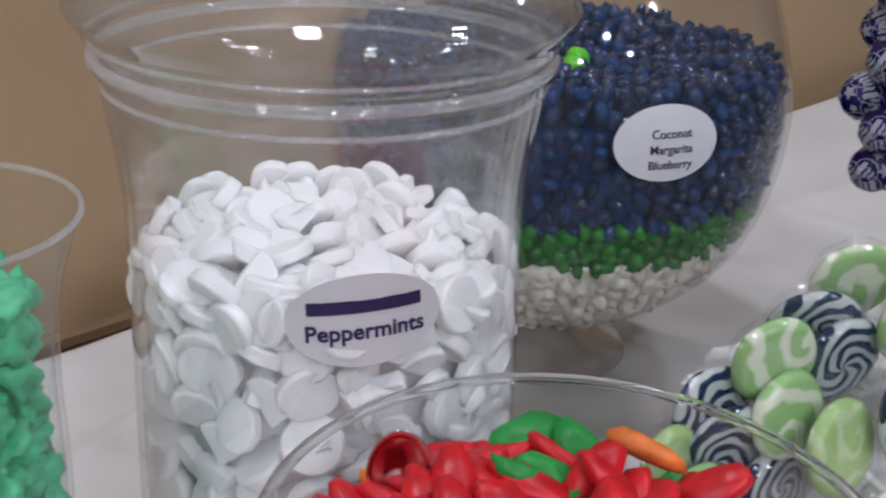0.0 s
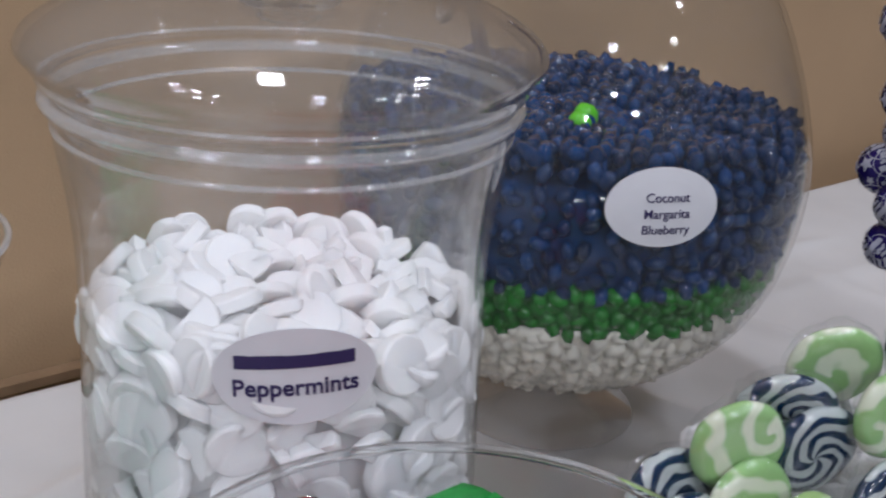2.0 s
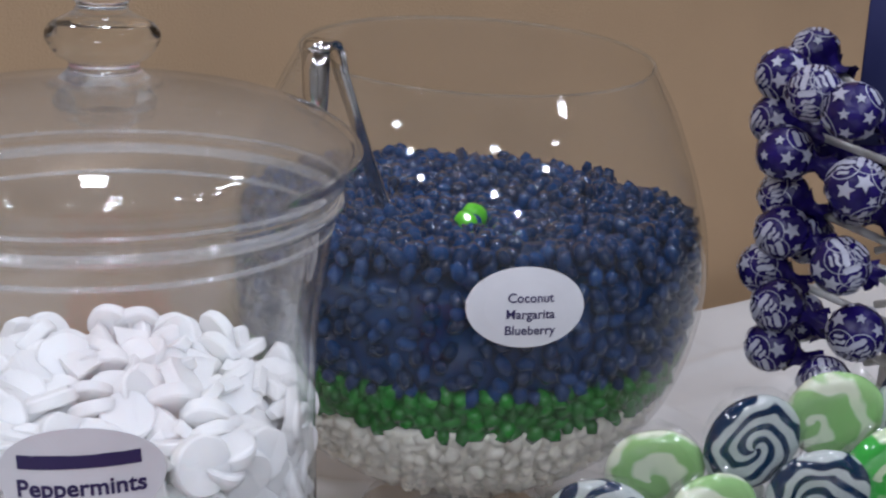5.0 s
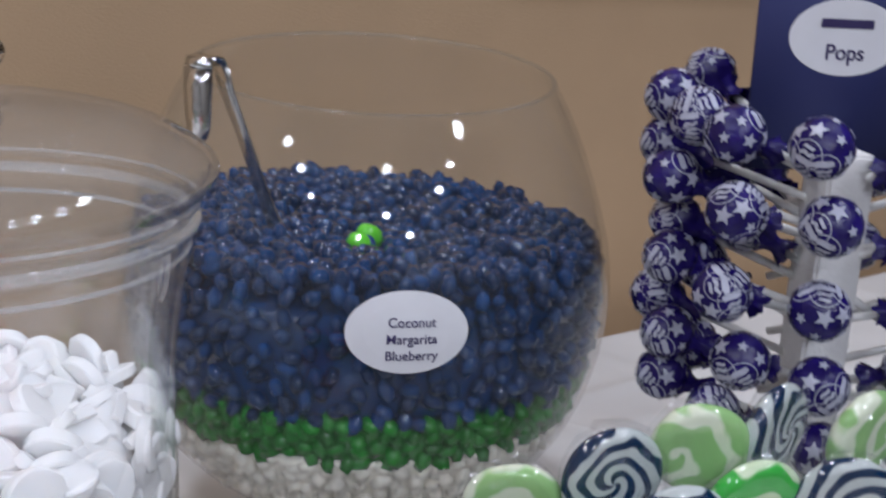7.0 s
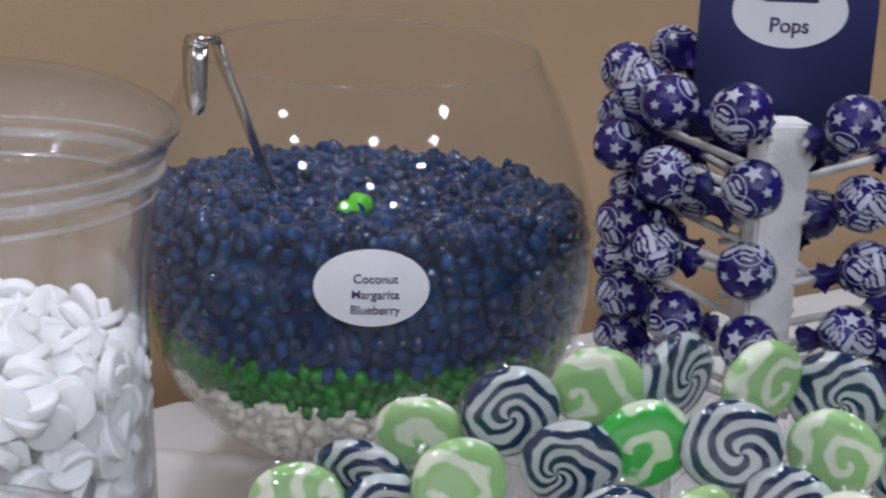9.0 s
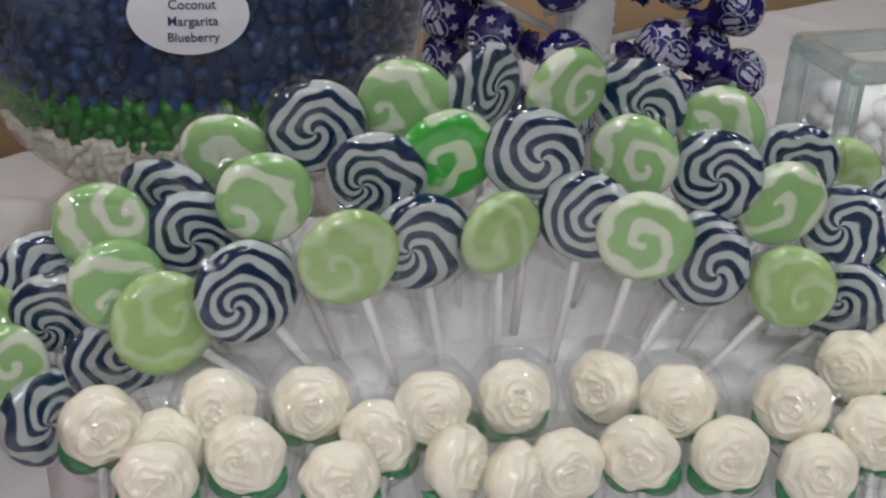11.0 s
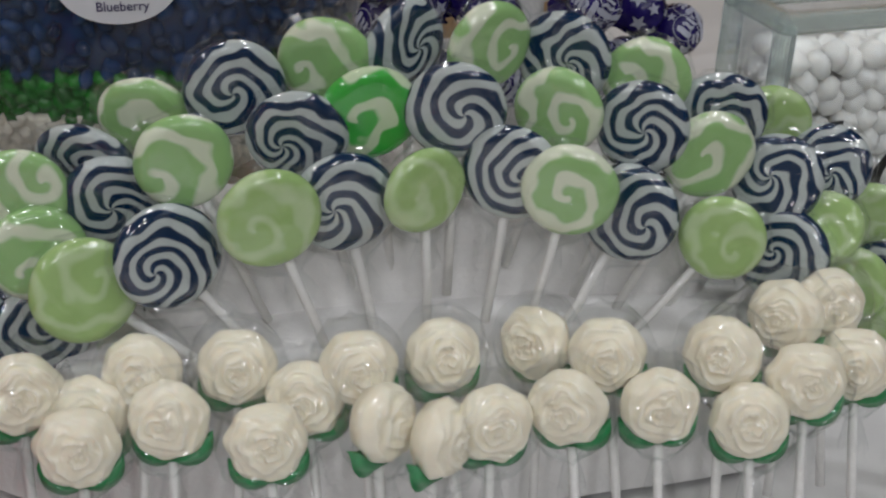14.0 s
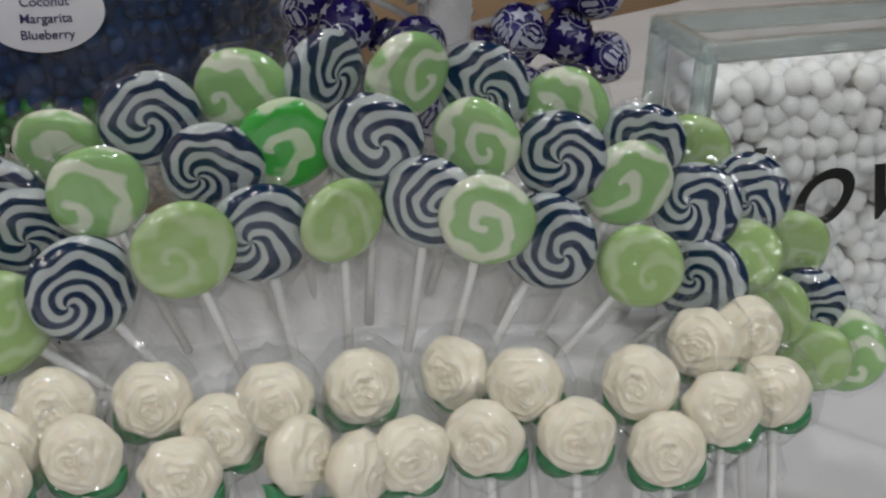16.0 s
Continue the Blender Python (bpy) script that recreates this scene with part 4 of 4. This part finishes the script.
def leaf_mesh():
    """Two pointed leaves spread under the flower."""
    bm = bmesh.new()
    for s in (-1, 1):
        rows = []
        for i in range(9):
            k = i / 8
            w = 0.0056 * math.sin(math.pi * min(1, k * 0.92 + 0.08)) + 0.0003
            a = -math.pi / 2 + s * k * 1.15
            c = Vector((0.0168 * math.cos(a), 0.0172 * math.sin(a), -0.001 - 0.001 * k))
            o = Vector((math.cos(a), math.sin(a), 0))
            rows.append([bm.verts.new(c + o * w * 0.9 + Vector((0, 0, -0.002))), bm.verts.new(c + Vector((0, 0, 0.0022))), bm.verts.new(c - o * w + Vector((0, 0, -0.002))), bm.verts.new(c + Vector((0, 0, -0.004)))])
        for r1, r2 in zip(rows, rows[1:]):
            for q in range(4):
                bm.faces.new((r1[q], r1[(q + 1) % 4], r2[(q + 1) % 4], r2[q]))
        bm.faces.new(rows[0])
        bm.faces.new(rows[-1])
    return bm


def rose(seed):
    root = empty("chocolate_rose")
    part("flower", rose_mesh(seed), M["choc"], root)
    part("leaf", leaf_mesh(), M["leaf"], root, "green chocolate leaves under the flower")
    part("stick", tube([(0, -0.012, -0.003), (0, -0.05, -0.003), (0, -0.082, -0.003)], 0.002, 8), M["stick"], root, "white paper stick")
    no_shadow(part("wrapper", wrapper_mesh(0.0188, 0.015, 0.014, seed + 9), M["film"], root, "clear crumpled cellophane wrapper", smooth=False))
    return tagged(root, "cream white chocolate rose in clear cellophane on stick", "rose", group="chocolate roses")


ROSES_A = [(-0.017, 0.195, 0.025), (0.004, 0.178, 0.011), (0.006, 0.195, 0.013), (0.027, 0.205, 0.024), (0.037, 0.187, 0.014), (0.063, 0.206, 0.023), (0.073, 0.180, 0.005),
           (0.089, 0.194, 0.014), (0.110, 0.196, 0.025), (0.117, 0.177, 0.012, 66), (0.145, 0.207, 0.021), (0.139, 0.171, 0.007, 60)]
ROSES_B = [(0.160, 0.174, 0.010, 30), (0.185, 0.208, 0.023, -25), (0.190, 0.174, 0.015), (0.209, 0.190, 0.027), (0.226, 0.172, 0.014), (0.256, 0.186, 0.026), (0.263, 0.168, 0.006),
           (0.287, 0.198, 0.034), (0.286, 0.172, 0.020), (0.308, 0.205, 0.034, 20), (0.312, 0.182, 0.019, 15)]
protos = []
for n, (x, y, z, *yaw) in enumerate(ROSES_A + ROSES_B):
    up = Vector((rng.uniform(-0.1, 0.1), 0.02 + rng.uniform(-0.05, 0.05), 1))
    face = Matrix.Rotation(radians((yaw[0] if yaw else 0) + rng.uniform(-16, 16)), 3, "Z") @ ((EYE - Vector((x, y, z))).normalized() + Vector((0, 0, rng.uniform(-0.1, 0.2))))
    # the flower tips its face up towards the viewer; the stick hangs almost straight down
    m = basis((x, y, z), up * 1.0 + Vector((0, 0.25, 0)), face)
    if len(protos) < 6:
        protos.append(rose(len(protos)))
        protos[-1].matrix_world = m
    else:
        copy_thing(protos[(n * 5 + n // 6) % 6], m)


# ---- the foam tree of wrapped pops ----
TX, TY = 0.208, 0.38


def pop_tree():
    root = empty("pop_tree", (TX, TY, TABLE))
    h = 0.222 - TABLE
    bm = box((0.0235, 0.026, h), (0, 0, h / 2), 0.0016)
    for v in bm.verts:
        v.co.x += 0.0008 * noise.noise(v.co * 45)
    part("trunk", bm, M["foam"], root, "white foam post", smooth=False)
    part("base", box((0.09, 0.09, 0.02), (0, 0, 0.0105), 0.003), M["foam"], root)
    return tagged(root, "square white foam post studded with wrapped pops", "display stand")


pop_tree()


def print_mesh():
    """White stars and a ringed blot laid over the ball."""
    bm = bmesh.new()
    rng2 = random.Random(3)
    def lay(c, a, b, u, v, r=0.01405):
        return bm.verts.new((c * 0.0136 + a * u + b * v).normalized() * r)
    golden = 2.39996
    for n in range(19):
        z = 0.97 - 1.6 * (n + 0.5) / 19
        w = math.sqrt(1 - z * z)
        c = Vector((w * math.cos(golden * n), w * math.sin(golden * n), z))
        a = c.orthogonal().normalized()
        b = c.cross(a)
        s = (0.0048, 0.0037, 0.0028)[n % 3]
        turn = rng2.uniform(0, 6.28)
        if n in (1, 4, 6, 9, 11, 13, 16):
            # a ring with three short bars inside
            ring = []
            for k in range(28):
                q = 2 * math.pi * k / 28
                ring.append((lay(c, a, b, 0.0078 * math.cos(q), 0.0078 * math.sin(q), 0.0139), lay(c, a, b, 0.0072 * math.cos(q), 0.0072 * math.sin(q), 0.01395)))
            for k in range(28):
                p, q2 = ring[k], ring[(k + 1) % 28]
                bm.faces.new((p[0], q2[0], q2[1], p[1]))
            for row, (wide, tall) in zip((-0.0026, 0.0012, 0.0040), ((0.0046, 0.0016), (0.0034, 0.0009), (0.0028, 0.0008))):
                pts = []
                for k in range(14):
                    q = 2 * math.pi * k / 14
                    x = wide * math.copysign(abs(math.cos(q)) ** 0.5, math.cos(q))
                    y = row + tall * math.copysign(abs(math.sin(q)) ** 0.5, math.sin(q)) + 0.0005 * math.sin(x * 2600)
                    pts.append(lay(c, a, b, x * math.cos(turn) - y * math.sin(turn), x * math.sin(turn) + y * math.cos(turn)))
                m = lay(c, a, b, -row * math.sin(turn), row * math.cos(turn))
                for k in range(14):
                    bm.faces.new((m, pts[k], pts[(k + 1) % 14]))
            continue
        mid = lay(c, a, b, 0, 0)
        pts = [lay(c, a, b, (s if k % 2 == 0 else s * 0.45) * math.cos(turn + k * math.pi / 5), (s if k % 2 == 0 else s * 0.45) * math.sin(turn + k * math.pi / 5)) for k in range(10)]
        for k in range(10):
            bm.faces.new((mid, pts[k], pts[(k + 1) % 10]))
    return bm


def wrapped_pop():
    root = empty("wrapped_pop")
    bm = ball(3, (0.0136, 0.0136, 0.0132), 0.0)
    for v in bm.verts:
        v.co *= 1 + 0.012 * noise.noise(v.co * 190) + 0.006 * noise.noise(v.co * 420)
    part("wrapper", bm, M["foil"], root)
    part("print", print_mesh(), M["foil_print"], root, "white stars and blots printed on the wrapper")
    bm = bmesh.new()
    rows = []
    for n, (r, z) in enumerate(((0.0085, -0.0105), (0.0042, -0.0145), (0.0034, -0.0175), (0.0052, -0.0212), (0.0072, -0.0242))):
        rows.append([bm.verts.new((r * (1 + 0.22 * math.sin(7 * a + n)) * math.cos(a), r * (1 + 0.22 * math.sin(7 * a + n)) * math.sin(a), z + (0.0018 * math.sin(5 * a) if n == 4 else 0))) for a in [2 * math.pi * i / 24 for i in range(24)]])
    for a, b in zip(rows, rows[1:]):
        for i in range(24):
            bm.faces.new((a[i], a[(i + 1) % 24], b[(i + 1) % 24], b[i]))
    part("twist", bm, M["foil"], root, "twisted wrapper skirt")
    part("stick", tube([(0, 0, -0.01), (0, 0, -0.04), (0, 0, -0.082)], 0.0021, 8), M["stick"], root, "white paper stick")
    return tagged(root, "round candy pop in purple-blue printed wrapper with white stars", "lollipop", group="pops on the foam tree")


POPS_A = [(0.139, 0.425, 0.239), (0.172, 0.46, 0.246), (0.139, 0.39, 0.235), (0.149, 0.37, 0.230), (0.133, 0.40, 0.204), (0.139, 0.425, 0.216), (0.145, 0.35, 0.199), (0.137, 0.40, 0.164),
          (0.148, 0.425, 0.176), (0.143, 0.35, 0.162), (0.142, 0.425, 0.137), (0.140, 0.40, 0.125), (0.156, 0.35, 0.129), (0.142, 0.405, 0.101), (0.174, 0.40, 0.181), (0.173, 0.335, 0.231),
          (0.180, 0.330, 0.198), (0.183, 0.335, 0.158), (0.187, 0.333, 0.123), (0.230, 0.345, 0.226), (0.238, 0.345, 0.189), (0.243, 0.342, 0.158), (0.237, 0.340, 0.126)]
POPS_B = [(0.265, 0.36, 0.239), (0.279, 0.38, 0.211), (0.277, 0.365, 0.192), (0.287, 0.38, 0.160), (0.284, 0.37, 0.136), (0.293, 0.375, 0.100), (0.272, 0.375, 0.112), (0.165, 0.43, 0.205),
          (0.162, 0.42, 0.155), (0.158, 0.41, 0.115), (0.155, 0.37, 0.095), (0.2, 0.445, 0.2), (0.25, 0.42, 0.205), (0.245, 0.42, 0.165), (0.265, 0.37, 0.085), (0.19, 0.328, 0.093), (0.24, 0.334, 0.096)]
pop = None
for x, y, z in POPS_A + POPS_B:
    foot = Vector((TX, TY, z - 0.022 if z < 0.235 else 0.205))
    d = (Vector((x, y, z)) - foot).normalized()
    q = d.to_track_quat("Z", "Y").to_matrix().to_4x4() @ Matrix.Rotation(rng.uniform(0, 6.28), 4, "Z")
    m = Matrix.Translation((x, y, z)) @ q
    if pop is None:
        pop = wrapped_pop()
        pop.matrix_world = m
    else:
        copy_thing(pop, m)


def sign():
    root = empty("sign_card", (0.2125, 0.3985, 0.209))
    part("card", box((0.0895, 0.002, 0.14), (0, 0, 0.07), 0.0), M["navy"], root, "navy blue card")
    def bend(u, v, h):
        return Vector((u, -0.0012 - h, 0.0635 + v))
    lab = oval_label(0.058, 0.036, bend, root, 0)
    print_bar(0.027, 0.0042, M["ink"], bend, lab, (0.0, 0.0065))
    lettering("Pops", 0.0105, M["ink"], bend, lab, offset=(0.0, -0.0105), weight=0.0001)
    root.rotation_euler = (radians(-3), 0, 0)
    return tagged(root, "navy blue card with white oval label above the pops", "sign")


sign()


# ---- the square glass vase of white mint balls ----
VC = Vector((0.315, 0.300, 0.0))
VW, VD, VH = 0.165, 0.056, 0.129 - TABLE
VTURN = radians(8)


def square_vase():
    root = empty("square_vase", (VC.x, VC.y, TABLE))
    root.rotation_euler = (0, 0, VTURN)
    t = 0.0085
    bm = bmesh.new()
    def ring(x0, y0, x1, y1, z):
        return [bm.verts.new((x0, y0, z)), bm.verts.new((x1, y0, z)), bm.verts.new((x1, y1, z)), bm.verts.new((x0, y1, z))]
    rs = [ring(0, 0, VW, VD, 0.001), ring(0, 0, VW, VD, VH), ring(t, t, VW - t, VD - t, VH), ring(t, t, VW - t, VD - t, 0.012)]
    for a, b in zip(rs, rs[1:]):
        for i in range(4):
            bm.faces.new((a[i], a[(i + 1) % 4], b[(i + 1) % 4], b[i]))
    bm.faces.new(rs[0])
    bm.faces.new(rs[-1])
    bmesh.ops.recalc_face_normals(bm, faces=bm.faces)
    bmesh.ops.bevel(bm, geom=bm.edges[:], offset=0.0014, segments=2, affect="EDGES")
    no_shadow(part("body", bm, M["green_glass"], root, "thick-walled clear glass body", smooth=False))
    e = 0.0095
    for x in (0.0, VW - e):
        for y in (0.0, VD - e):
            no_shadow(part("edge", box((e - 0.001, e - 0.001, VH - 0.012), (x + e / 2, y + e / 2, VH / 2), 0.001), M["glass_edge"], root, smooth=False))
    for y in (0.0, VD - e):
        no_shadow(part("edge", box((VW - 0.003, e - 0.001, e - 0.001), (VW / 2, y + e / 2, VH - e / 2 - 0.001), 0.001), M["glass_edge"], root, smooth=False))
    for x in (0.0, VW - e):
        no_shadow(part("edge", box((e - 0.001, VD - 2 * e, e - 0.001), (x + e / 2, VD / 2, VH - e / 2 - 0.001), 0.001), M["glass_edge"], root, smooth=False))

    # added panel inside the wall; its white haze paints the internal reflection
    no_shadow(part("side_wall", box((t - 0.002, VD - 2 * e - 0.001, VH - 0.016), (t / 2, VD / 2, VH / 2 - 0.002), 0.001), M["side_glare"], root, "inset panel whitened to stand in for the side wall's inner reflection", smooth=False))

    def bend(u, v, h):
        return Vector((u, -0.0004 - h, v))
    lettering("Love", 0.070, M["black"], bend, root, shear=0.22, offset=(0.094, 0.027 - TABLE), spacing=1.12)
    return tagged(root, "square thick glass vase lettered in black script, full of white mints", "vase")


square_vase()
rng = random.Random(61)
places = []
d = 0.0118
nx, ny, nz = int((VW - 0.03) / d), int((VD - 0.03) / d), int((VH - 0.03) / d)
rot = Matrix.Translation((VC.x, VC.y, TABLE)) @ Matrix.Rotation(VTURN, 4, "Z")
for k in range(nz):
    for j in range(ny + 1):
        for i in range(nx + 1):
            if 1 < i < nx - 1 and 1 < j < ny - 1 and k < nz - 2:
                continue
            p = Vector((0.0155 + i * d + (k % 2) * 0.004, 0.0155 + j * d, 0.019 + k * d * 0.97)) + Vector((rng.uniform(-0.0035, 0.0035), rng.uniform(0, 0.0016), rng.uniform(-0.0035, 0.0035)))
            p.x = min(p.x, VW - 0.0155)
            p.y = min(p.y, VD - 0.0155)
            places.append(rot @ turned(rng, *p, rng.uniform(0.93, 1.08)))
stuff("white_mint_balls", shape_of(ball(2, (0.0079, 0.0068, 0.0073), 0.22)), places, M["pearl"], "small round white mint balls filling the square vase", "candy")
